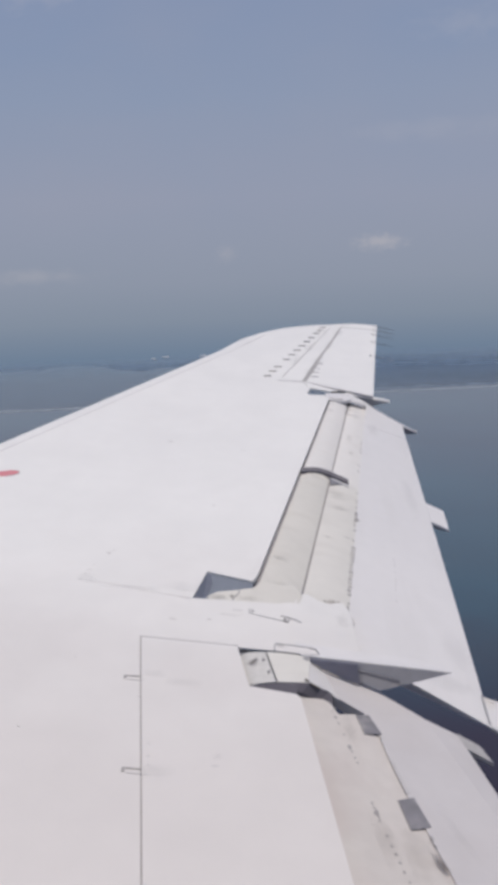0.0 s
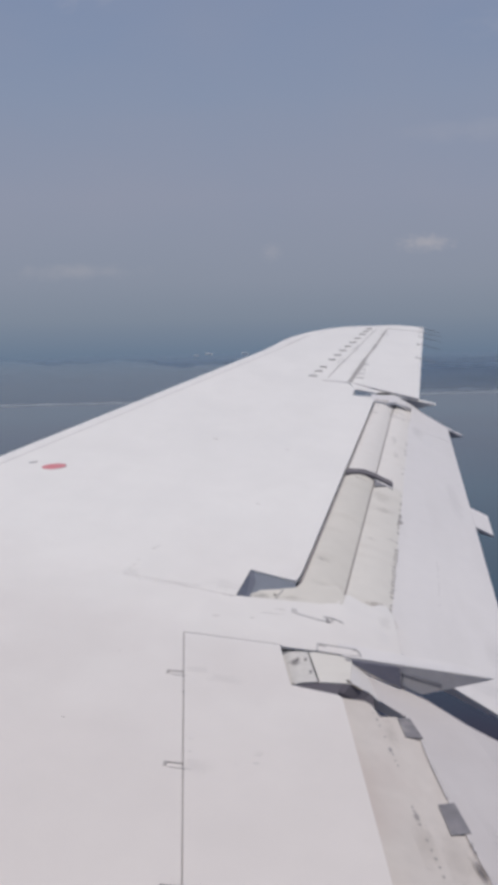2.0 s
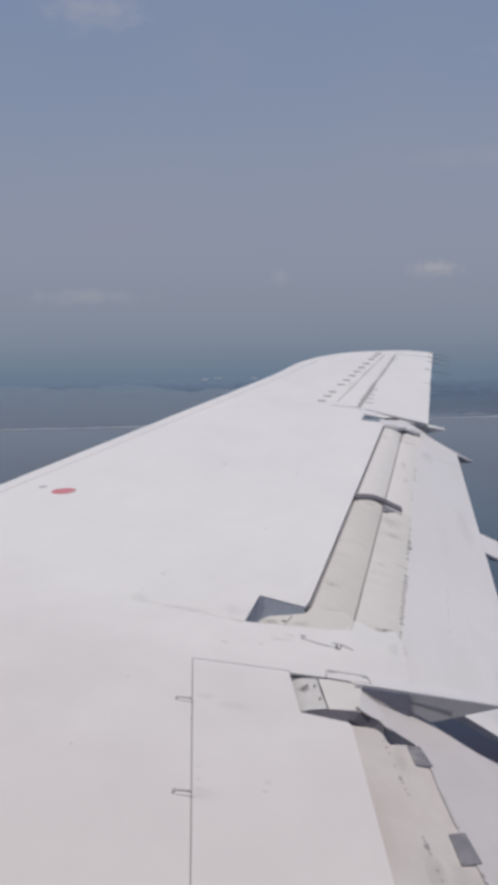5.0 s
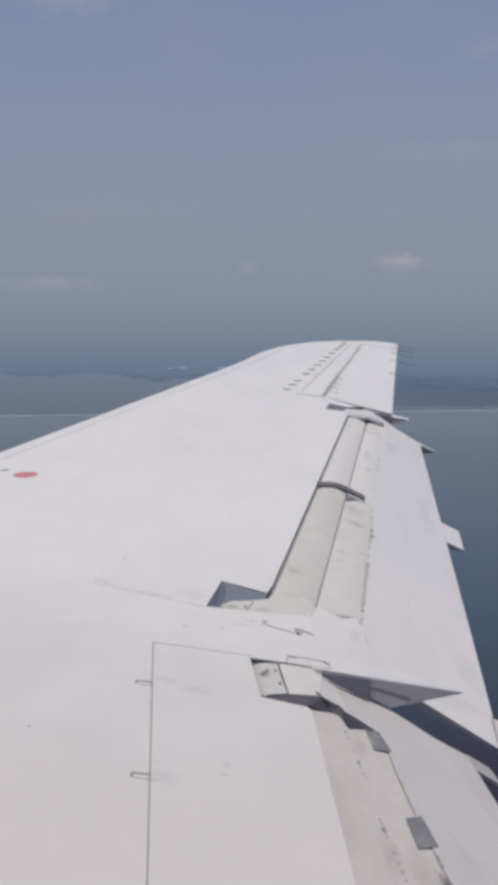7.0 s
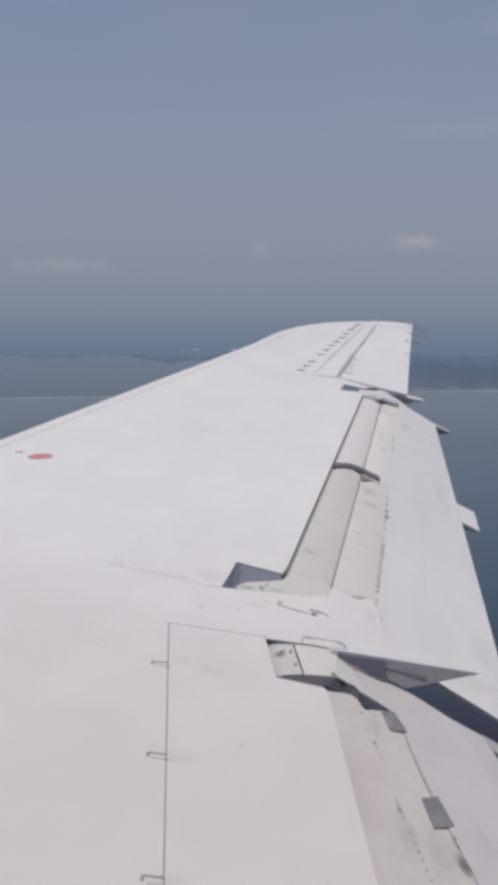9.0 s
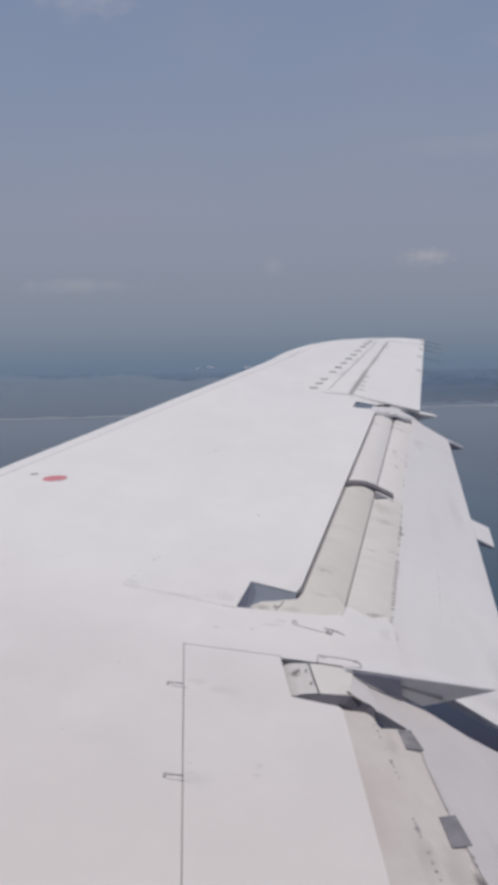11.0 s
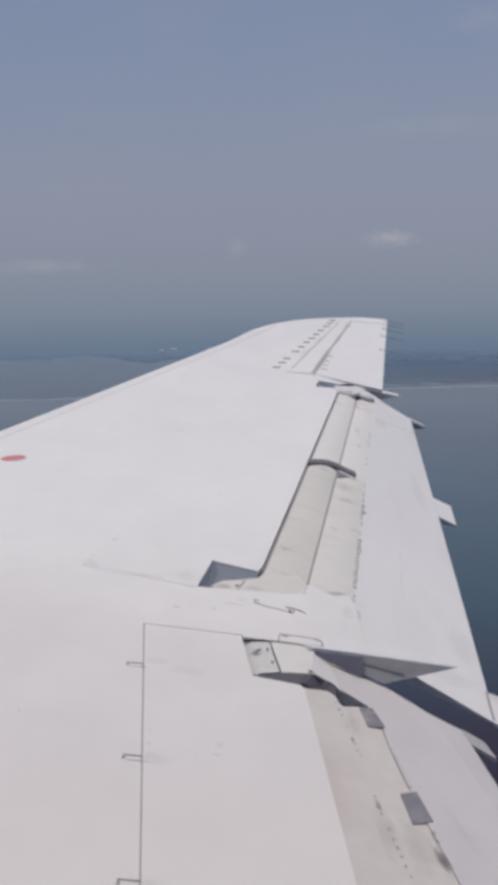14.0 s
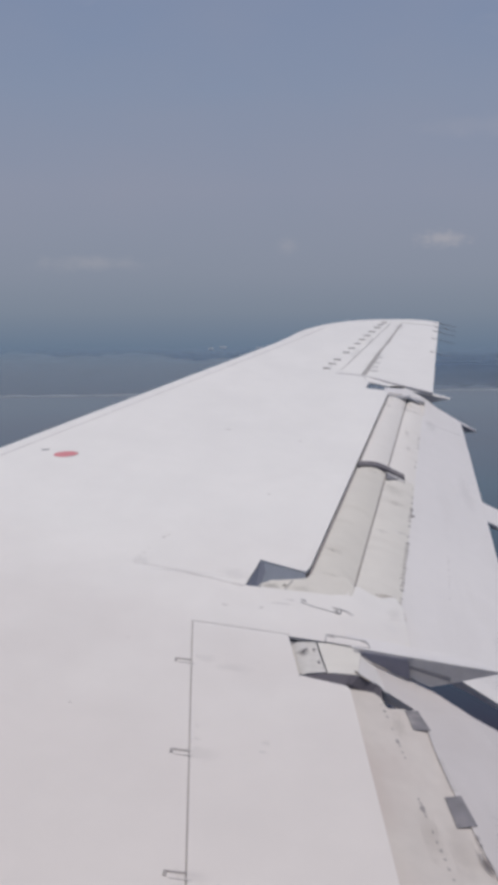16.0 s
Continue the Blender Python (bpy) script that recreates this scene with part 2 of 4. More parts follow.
def lofted(sections, bm=None, caps=True):
    """A closed skin through rings of equal length."""
    bm = bm or bmesh.new()
    rings = [[bm.verts.new(p) for p in s] for s in sections]
    k = len(rings[0])
    for r0, r1 in zip(rings, rings[1:]):
        for i in range(k):
            j = (i + 1) % k
            bm.faces.new((r0[i], r0[j], r1[j], r1[i]))
    if caps:
        bm.faces.new(rings[0][::-1])
        bm.faces.new(rings[-1])
    return bm


def lerp(p, q, t):
    return tuple(u + (v - u) * t for u, v in zip(p, q))


def line_x(p, q, y):
    """x at y on the line through two (x, y) points."""
    return p[0] + (q[0] - p[0]) * (y - p[1]) / (q[1] - p[1])


def rod(p, q, r0, r1, n=6, bm=None):
    p, q = Vector(p), Vector(q)
    turn = (q - p).to_track_quat("Z", "Y")
    rings = []
    for c, r in ((p, r0), (q, r1)):
        rings.append([c + turn @ Vector((r * math.cos(2 * math.pi * i / n), r * math.sin(2 * math.pi * i / n), 0)) for i in range(n)])
    return lofted(rings, bm)


def trace(points, width, top, depth=0.012, bm=None):
    """A thin raised line along points of (x, y)."""
    bm_ = bm or bmesh.new()
    for p, q in zip(points, points[1:]):
        v = (Vector(q) - Vector(p)).normalized()
        w = Vector((-v.y, v.x)) * width / 2
        prism([(p[0] - w.x, p[1] - w.y), (q[0] - w.x, q[1] - w.y), (q[0] + w.x, q[1] + w.y), (p[0] + w.x, p[1] + w.y)], top, lambda x, y: (top(x, y) if callable(top) else top) - depth, bm=bm_)
    return bm_


# ---- the airliner ----
plane = new("airliner")
plane.matrix_world = AIRFRAME
tagged(plane, "white twin-jet airliner wing with lowered flaps, flying over the sea", "airplane")

# leading edge, from the root out to the rounded tip
LE = [(-4.52, -0.3), (-1.721, 6.563), (-0.105, 10.45), (0.058, 10.95), (0.192, 11.255), (0.308, 11.46), (0.490, 11.705),
      (0.69, 11.935), (0.98, 12.160), (1.425, 12.41)]


def le_x(y):
    for p, q in zip(LE, LE[1:]):
        if y <= q[1]:
            return line_x(p, q, y)
    return LE[-1][0]


HINGE = ((-0.354, 4.126), (-0.176, 2.517))   # front edge of the inboard spoiler
L1 = ((0.184, 4.696), (0.847, 8.496))        # rear edge of the skin over the outboard flap
L2 = ((0.381, 3.687), (0.504, 2.600))        # rear edge of the inboard spoiler
SLAT = 0.085                                 # depth of the leading edge strip
l1 = (Vector(L1[1]) - Vector(L1[0])).normalized()
aft1 = Vector((l1.y, -l1.x))
l2 = (Vector(L2[1]) - Vector(L2[0])).normalized()
aft2 = Vector((-l2.y, l2.x))


def aft(x, y):
    return (Vector((x, y)) - Vector(L1[0])).dot(aft1)


def flap_z(x, y):
    return -0.03 - 0.27 * max(0, aft(x, y))


def inner_z(x, y):
    return -0.04 - 0.30 * max(0, (Vector((x, y)) - Vector(L2[0])).dot(aft2)) + 0.12 * max(0, y - 3.78)


def vane_z(x, y):
    return -0.048 - 0.30 * (Vector((x, y)) - Vector(L2[0])).dot(aft2)


def thick(y):
    return 0.42 - 0.026 * y


# the skin: spanwise stretches, each from the leading edge strip to its own rear edge
STRETCH = [(-0.3, 4.126, HINGE), (4.126, 4.549, ((0.36, 4.126), (0.30, 4.549))), (4.549, 4.87, ((-0.132, 4.549), (-0.071, 4.87))),
           (4.87, 8.763, ((L1[0][0] - 0.012, L1[0][1]), (L1[1][0] - 0.012, L1[1][1]))), (8.763, 9.004, ((0.668, 8.763), (0.717, 9.004))), (9.004, 9.215, ((0.70, 9.004), (0.655, 9.215))), (9.215, 12.30, ((0.650, 9.215), (1.290, 12.30)))]
for y0, y1, rear in STRETCH:
    count = max(1, int((y1 - y0) / 0.22))
    rings = []
    for i in range(count + 1):
        y = y0 + (y1 - y0) * i / count
        f, r = le_x(y) + SLAT, line_x(*rear, y) - 0.003
        r = max(r, f + 0.02)
        t = thick(y)
        xs = [f + (r - f) * k / 8 for k in range(9)]
        ring = [(x, y, 0.0) for x in xs] + [(r, y, -0.035 if r > -0.1 else -t * 0.6)]
        ring += [(f + (r - f) * k / 4, y, -t * (1 - 0.75 * (k / 4) ** 2) if r > -0.1 else -t) for k in (3, 2, 1)]
        ring += [(f, y, -t * 0.8)]
        rings.append(ring)
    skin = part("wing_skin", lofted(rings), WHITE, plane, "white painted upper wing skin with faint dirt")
    wing = skin if y0 == 4.87 else (skin if y0 < 4.87 else wing)

# leading edge strip with its round nose
bm = bmesh.new()
rings = []
ys = [-0.3 + 0.28 * i for i in range(42)] + [11.5, 11.62, 11.755, 11.88, 11.993, 12.1, 12.198, 12.3, 12.355, 12.40]
for y in ys:
    x, t = le_x(y), thick(y) * (1 if y < 11 else max(0.35, 1 - (y - 11) * 0.5))
    ring = [(x + SLAT - 0.006, y, -0.001), (x, y, -0.002)]
    for k in range(1, 8):
        a = math.pi * k / 8
        ring.append((x - 0.09 * math.sin(a), y, -t * 0.4 * (1 - math.cos(a))))
    ring += [(x + SLAT - 0.006, y, -t * 0.8)]
    rings.append(ring)
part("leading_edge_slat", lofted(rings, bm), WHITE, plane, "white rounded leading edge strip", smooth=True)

bm = bmesh.new()
for y0, y1 in ((0.5, 3.2), (3.2, 6.2), (6.2, 8.4), (8.4, 10.3), (10.3, 11.3)):
    trace([(le_x(y0) + SLAT - 0.002, y0), (le_x(y1) + SLAT - 0.002, y1)], 0.009, 0.0012, 0.01, bm=bm)
part("slat_joint", bm, PALEGREY, plane, "thin grey joint behind the leading edge")

# wing tip cap
bm = prism([(1.26, 12.302), (1.292, 12.302), (1.258, 12.128), (1.713, 12.122), (1.748, 12.441), (1.425, 12.425)], 0.0, -0.05, 0.004)
part("wing_tip_cap", bm, WHITE, plane)

# dark floors added behind the rear edges, their colour standing in for shade inside
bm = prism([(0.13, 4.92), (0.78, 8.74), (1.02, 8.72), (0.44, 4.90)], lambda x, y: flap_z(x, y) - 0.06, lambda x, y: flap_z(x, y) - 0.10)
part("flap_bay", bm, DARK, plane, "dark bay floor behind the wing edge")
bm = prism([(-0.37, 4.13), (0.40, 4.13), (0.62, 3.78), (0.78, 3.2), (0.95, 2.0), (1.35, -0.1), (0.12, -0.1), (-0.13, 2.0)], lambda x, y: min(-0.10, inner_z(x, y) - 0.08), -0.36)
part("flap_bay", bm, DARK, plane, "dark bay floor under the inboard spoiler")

# inboard spoiler
h0, h1 = HINGE
d = 0.002
low = line_x(*HINGE, -0.1)
bm = prism([(h0[0] + d, h0[1] - 0.003), (0.103, 4.092), (0.155, 3.748), (0.365, 3.711), (0.381, 3.687), (line_x(*L2, -0.1), -0.1), (low + d, -0.1)], 0.001, -0.03, 0.003)
seal_q = [(h0[0] - 0.003, h0[1]), (h0[0] + 0.003, h0[1]), (low + 0.0035, -0.1), (low - 0.0035, -0.1)]
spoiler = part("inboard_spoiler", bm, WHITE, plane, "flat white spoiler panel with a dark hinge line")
part("hinge_seal", prism(seal_q, -0.006, -0.02), WORN, spoiler, "grey seal in the hinge gap")
for y in (3.771, 3.129, 2.505):
    x = line_x(*HINGE, y)
    bm = prism([(x - 0.068, y - 0.003), (x, y - 0.003), (x, y + 0.003), (x - 0.068, y + 0.003)], 0.003, -0.01)
    prism([(x - 0.072, y - 0.022), (x - 0.060, y - 0.022), (x - 0.060, y + 0.004), (x - 0.072, y + 0.004)], 0.003, -0.01, bm=bm)
    part("hinge_slot", bm, WORN, spoiler, "thin dark hinge slot")
    bm = prism([(x - 0.052, y - 0.029), (x + 0.02, y - 0.031), (x + 0.02, y - 0.028), (x - 0.052, y - 0.026)], 0.0025, -0.01)
    part("slot_edge", bm, PALEGREY, spoiler, "faint far edge of the hinge slot")

bm = prism([(h0[0], 4.127), (0.103, 4.096), (0.113, 4.127)], 0.0, -0.03)
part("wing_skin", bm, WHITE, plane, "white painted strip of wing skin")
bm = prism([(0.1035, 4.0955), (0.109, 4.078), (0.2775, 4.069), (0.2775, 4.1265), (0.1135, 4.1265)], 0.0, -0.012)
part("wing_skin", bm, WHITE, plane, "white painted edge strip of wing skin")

# fixed structure between the flaps


def along(points, x):
    for p, q in zip(points, points[1:]):
        if x <= q[0]:
            return p[1] + (q[1] - p[1]) * (x - p[0]) / (q[0] - p[0])
    return points[-1][1]


LOW = [(0.298, 4.126), (0.46, 4.107), (0.62, 4.06), (0.70, 4.05)]
HIGH = [(0.298, 4.55), (0.39, 4.59), (0.405, 4.665), (0.436, 4.715), (0.46, 4.735), (0.531, 4.71), (0.58, 4.72), (0.639, 4.79), (0.67, 4.81), (0.70, 4.73)]
rings = []
for x in (0.298, 0.34, 0.39, 0.405, 0.436, 0.46, 0.50, 0.531, 0.58, 0.61, 0.639, 0.67, 0.70):
    y0, y1 = along(LOW, x), along(HIGH, x)
    d_ = max(0, x - 0.30)
    fall = d_ ** 2 if d_ < 0.2 else 0.04 + 0.38 * (d_ - 0.2)
    top = [(x, y0 + (y1 - y0) * k / 6, -0.002 - (0.75 + 0.25 * k / 6) * fall) for k in range(7)]
    rings.append(top + [(a_, b_, c_ - 0.03) for a_, b_, c_ in top[::-1]])
bm = lofted(rings)
part("trailing_edge_panel", bm, WHITE, plane, "white fixed panel between the two flaps", smooth=True)
bm = prism([(0.039, 4.515), (0.149, 4.474), (0.337, 4.40), (0.42, 4.60), (0.436, 4.69), (0.40, 4.80), (0.20, 4.80), (0.184, 4.725), (0.10, 4.70), (-0.01, 4.672), (-0.065, 4.61), (-0.05, 4.56)], lambda x, y: -0.012, -0.06, 0.01)
part("vane_root", bm, BEIGE, plane, "worn beige end of the flap vane")
bm = trace([(0.053, 4.512), (0.078, 4.60), (0.107, 4.685)], 0.005, -0.009)
part("panel_joint", bm, DARK, plane)
bm = trace([(0.157, 4.467), (0.158, 4.426), (0.208, 4.402), (0.262, 4.382), (0.321, 4.362), (0.347, 4.358), (0.356, 4.388)], 0.0045, 0.002)
trace([(0.310, 4.411), (0.345, 4.408), (0.372, 4.402), (0.394, 4.392), (0.414, 4.380)], 0.005, lambda x, y: 0.002 - max(0, x - 0.30) ** 2, 0.006, bm=bm)
prism([(0.325, 4.378), (0.338, 4.374), (0.340, 4.384), (0.328, 4.387)], 0.003, -0.01, bm=bm)
prism([(0.163, 4.452), (0.178, 4.440), (0.180, 4.448), (0.166, 4.462)], 0.003, -0.01, bm=bm)
part("seal_strip", bm, DARK, plane, "dark ragged seal strip")
for x, y in ((0.066, 4.618), (0.046, 4.545)):
    bm = prism([(x + 0.009 * math.cos(k * 1.05), y + 0.011 * math.sin(k * 1.05)) for k in range(6)], -0.009, -0.02)
    part("fastener", bm, GRIME, plane, "dark fastener head")

# grey walls of the opening ahead of the vane
# the side wall's shade is put into the darker of these two colours
LINER = material("dark_blue_grey_wall_shade", (0.14, 0.155, 0.20), 0.6, var=0.1, small=20, large=4)
PALE = material("pale_blue_grey_primer", (0.185, 0.21, 0.255), 0.6, var=0.08, small=20, large=4)
bm = lofted([[(-0.133, 4.549, -0.003), (-0.072, 4.868, -0.003), (-0.026, 4.852, -0.016), (-0.082, 4.549, -0.050)],
             [(-0.133, 4.549, -0.06), (-0.072, 4.868, -0.06), (-0.026, 4.852, -0.06), (-0.082, 4.549, -0.06)]])
part("opening_liner", bm, LINER, plane, "side wall of the wing opening, painted dark blue-grey for its shade")
bm = prism([(-0.069, 4.868), (0.170, 4.786), (0.190, 4.60), (-0.10, 4.56)], lambda x, y: -0.008 - 0.20 * (4.868 - 0.34 * (x + 0.069) - y), -0.12)
part("opening_liner", bm, PALE, plane, "pale blue-grey sloping wall of the wing opening")
bm = prism([(-0.071, 4.8705), (0.172, 4.787), (0.200, 4.8705)], 0.0, -0.03)
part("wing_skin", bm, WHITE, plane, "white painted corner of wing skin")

# rectangular access outline near the flap gap
bm = prism([(0.2785, 4.069), (0.2785, 4.131), (0.461, 4.110), (0.479, 4.058), (0.395, 4.057)], 0.0015, -0.02)
access = part("access_panel", bm, WHITE, plane, "small white access panel")
bm = trace([(0.2745, 4.069), (0.279, 4.133), (0.459, 4.112), (0.472, 4.092), (0.479, 4.058)], 0.0048, 0.0035, 0.02)
part("access_panel_joint", bm, SHADE, access, "thin dark outline of the access panel")
for x, y, w in ((0.304, 4.116, 0.016), (0.452, 4.102, 0.010)):
    part("latch", prism([(x - w, y - 0.004), (x + w, y - 0.006), (x + w, y + 0.002), (x - w, y + 0.004)], 0.003, -0.01), WORN, access, "small grey latch")

# recess beside the spoiler
LEFT = [(0.152, 3.750), (0.146, 3.80), (0.135, 3.88), (0.123, 3.96), (0.114, 4.02), (0.113, 4.036)]
RIGHT = [(0.2775, 3.811), (0.270, 3.85), (0.257, 3.91), (0.246, 3.97), (0.236, 4.035), (0.231, 4.063)]
rings = []
for (xa, ya), (xb, yb) in zip(LEFT, RIGHT):
    top = []
    for k in range(11):
        u = (k / 10) ** 1.6
        fall = 0.026 * max(0, 1 - u / 0.35) ** 2
        top.append((xa + (xb - xa) * u, ya + (yb - ya) * u ** (0.5 if ya < 3.8 else 0.7 if ya > 4.03 else 1), -0.006 - fall))
    rings.append(top + [(a_, b_, c_ - 0.006) for a_, b_, c_ in top[::-1]])
bm = lofted(rings)
part("track_cover", bm, METAL, plane, "stained grey metal cover plate", smooth=True)
bm = prism([(0.2375, 4.063), (0.273, 4.065), (0.395, 4.054), (0.44, 4.03), (0.42, 3.822), (0.284, 3.812)], -0.006, -0.014, 0.003)
part("vane_tip", bm, NOSE, plane, "beige outboard end of the inboard vane")
bm = prism([(0.42, 4.04), (0.49, 4.02), (0.60, 3.97), (0.585, 3.84), (0.545, 3.845), (0.515, 3.86), (0.42, 3.822)], lambda x, y: -0.006 - 0.62 * max(0, x - 0.42), lambda x, y: -0.016 - 0.62 * max(0, x - 0.42), 0.003)
part("flap_corner", bm, FLAPW, plane, "white curved corner of the inboard flap")
# sloping strip added in the gap, its dark colour standing in for shade
GAP_HIGH = [(0.146, 3.748), (0.172, 3.790), (0.221, 3.812), (0.279, 3.817), (0.36, 3.820), (0.42, 3.819), (0.515, 3.857), (0.545, 3.842)]
GAP_LOW = [(0.146, 3.742), (0.155, 3.738), (0.365, 3.701), (0.3655, 3.765), (0.379, 3.771), (0.453, 3.803), (0.501, 3.814), (0.545, 3.786)]
rings = []
for x in (0.148, 0.16, 0.172, 0.20, 0.25, 0.30, 0.335, 0.3649, 0.3656, 0.39, 0.42, 0.45, 0.48, 0.515, 0.535):
    yh, yl = along(GAP_HIGH, x), along(GAP_LOW, x)
    zh, zl = -0.011 - 0.62 * max(0, x - 0.42), -0.022 + (vane_z(x, yl) + 0.016) * min(1, max(0, x - 0.365) / 0.09)
    rings.append([(x, yl, zl), (x, yh, zh), (x, yh + 0.012, zh - 0.02), (x, yl, zl - 0.02)])
part("gap_shade", lofted(rings), GAP_SHADE, plane, "sloping strip painted dark for the shade in the gap beside the spoiler")
# dark floor added under the plate for the shade in its gap
bm = prism([(0.104, 4.11), (0.24, 4.11), (0.29, 3.84), (0.16, 3.82)], -0.026, -0.036)
part("gap_floor", bm, DARK, plane, "dark floor under the cover plate")
bm = bmesh.new()
for x, y, r in ((0.222, 3.99, 0.008), (0.245, 3.885, 0.008), (0.184, 3.985, 0.005), (0.172, 3.965, 0.006)):
    prism([(x + r * math.cos(k * 1.05) * 0.8, y + 1.5 * r * math.sin(k * 1.05)) for k in range(6)], -0.003, -0.01, bm=bm)
part("oil_stain", bm, GAP, plane, "dark oily spots", kind="stuff")


# ---- outboard flap ----
def on_flap(a, y):
    """A point of the flap surface, a metres aft of the skin's edge, abreast of y."""
    p = Vector((line_x(*L1, y), y)) + aft1 * a
    return p.x, p.y


def flap_strip(y0, y1, a0, a1, lift, depth, n=24, round_=0.0):
    """A strip of the flap between two lines of distance aft, thickest in the middle."""
    rings = []
    for i in range(n + 1):
        u = i / n
        y = y0 + (y1 - y0) * u
        b0, b1 = a0(u), a1(u)
        up_, dn = [], []
        for k in range(7):
            w = k / 6
            x, yy = on_flap(b0 + (b1 - b0) * w, y)
            z = -0.03 - 0.27 * (b0 + (b1 - b0) * w) + lift
            bow = round_ * (1 - (2 * w - 1) ** 2)
            up_.append((x, yy, z + bow))
            dn.append((x, yy, z - depth(w)))
        rings.append(up_ + dn[::-1])
    return lofted(rings)


for y0, y1, paint, words in ((4.80, 6.735, BEIGE, "long beige flap vane with dirt streaks"), (6.735, 8.70, CLEANVANE, "pale outer section of the flap vane")):
    u0, u1 = (y0 - 4.8) / 3.7, (y1 - 4.8) / 3.7
    bm = flap_strip(y0, y1, lambda u: 0.003 - 0.003 * (u0 + (u1 - u0) * u), lambda u: 0.230 - 0.070 * (u0 + (u1 - u0) * u), 0.008, lambda w: 0.05, round_=0.019)
    part("flap_vane", bm, paint, plane, words, smooth=True)
for y0, y1, paint, words in ((4.72, 6.76, NOSE, "beige forward skin of the outboard flap"), (6.76, 8.75, CLEANVANE, "pale outer part of the flap's forward skin")):
    u0, u1 = (y0 - 4.8) / 3.7, (y1 - 4.8) / 3.7
    bm = flap_strip(y0, y1, lambda u: 0.239 - 0.070 * (u0 + (u1 - u0) * u), lambda u: 0.500 - 0.175 * (u0 + (u1 - u0) * u), 0.0, lambda w: 0.05, round_=0.014)
    part("flap_nose", bm, paint, plane, words, smooth=True)

outer = [on_flap(0.500, 4.74), on_flap(0.326, 8.42), (1.214, 8.785), (1.558, 8.695), (1.479, 6.875), (1.41, 5.28), (1.356, 4.115), (0.971, 4.302), (0.60, 4.44), (0.55, 4.72)]
bm = prism(outer, flap_z, lambda x, y: flap_z(x, y) - max(0.006, 0.09 - 0.085 * max(0, aft(x, y) - 0.3)), 0.003)
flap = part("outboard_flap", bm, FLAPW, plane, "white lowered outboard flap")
# outer end of the vane, by the aileron
bm = prism([(0.835, 8.70), (0.842, 8.86), (1.02, 8.885), (1.09, 8.82), (1.07, 8.69), (0.975, 8.615), (0.865, 8.635)], lambda x, y: 0.002 - 0.10 * max(0, x - 1.0), lambda x, y: -0.03, 0.008)
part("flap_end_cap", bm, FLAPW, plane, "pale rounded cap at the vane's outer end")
END = [(1.02, 8.885), (1.09, 8.82), (1.30, 8.765), (1.56, 8.698)]
rings = []
for i in range(11):
    u = i / 10
    xi, xo = 1.16 + 0.375 * u, 1.218 + 0.337 * u
    yo = along(END, xo)
    zi, zo = flap_z(xi, 8.30) + 0.001, 0.001 - 0.43 * max(0, xo - 1.07)
    top = [(xi + (xo - xi) * k / 8, 8.30 + (yo - 8.30) * k / 8, flap_z(xi + (xo - xi) * k / 8, 8.30 + (yo - 8.30) * k / 8) + 0.001 + (zo - flap_z(xo, yo)) * (k / 8) ** 2) for k in range(9)]
    rings.append(top + [(a_, b_, c_ - 0.03) for a_, b_, c_ in top[::-1]])
bm = lofted(rings)
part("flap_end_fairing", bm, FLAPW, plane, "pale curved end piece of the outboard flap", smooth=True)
bm = prism([on_flap(0.004, 8.665), on_flap(0.155, 8.665), on_flap(0.155, 8.680), on_flap(0.004, 8.680)], lambda x, y: flap_z(x, y) + 0.028, -0.1)
part("vane_band", bm, SHADE, plane)
bm = prism([(0.99, 8.60), (1.01, 8.90), (1.27, 8.84), (1.24, 8.70), (1.06, 8.52)], lambda x, y: flap_z(x, y) - 0.015, -0.2)
part("flap_slot", bm, GAP, plane, "grey slot beside the flap end")
# sloping plate from the cap down to the flap
rings = []
for k in range(7):
    u = k / 6
    p, q = lerp((0.985, 8.664, 0.0025), (1.214, 8.788, -0.111), u), lerp((1.05, 8.878, 0.0025), (1.33, 8.770, -0.108), u)
    row = [lerp(p, q, v / 4) for v in range(5)]
    row = [(a_, b_, c_ + 0.012 * math.sin(math.pi * u)) for a_, b_, c_ in row]
    rings.append(row + [(a_, b_, c_ - 0.008) for a_, b_, c_ in row[::-1]])
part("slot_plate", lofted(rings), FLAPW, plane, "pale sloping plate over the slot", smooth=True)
bm = prism([(1.055, 8.58), (1.070, 8.665), (1.125, 8.728), (1.185, 8.752), (1.214, 8.786), (1.232, 8.70), (1.20, 8.50)], lambda x, y: flap_z(x, y) + 0.004, lambda x, y: flap_z(x, y) - 0.04, 0.004)
part("flap_nose", bm, CLEANVANE, plane, "rounded outer end of the flap's forward skin")
part("cap_joint", trace([(0.868, 8.660), (0.93, 8.648), (0.990, 8.662)], 0.022, 0.0045), BROWN, plane, "brown dirty joint under the cap")
part("cap_joint", trace([(0.905, 8.905), (0.96, 8.935), (1.03, 8.945)], 0.02, 0.0045), GRIME, plane, "dark joint above the cap")
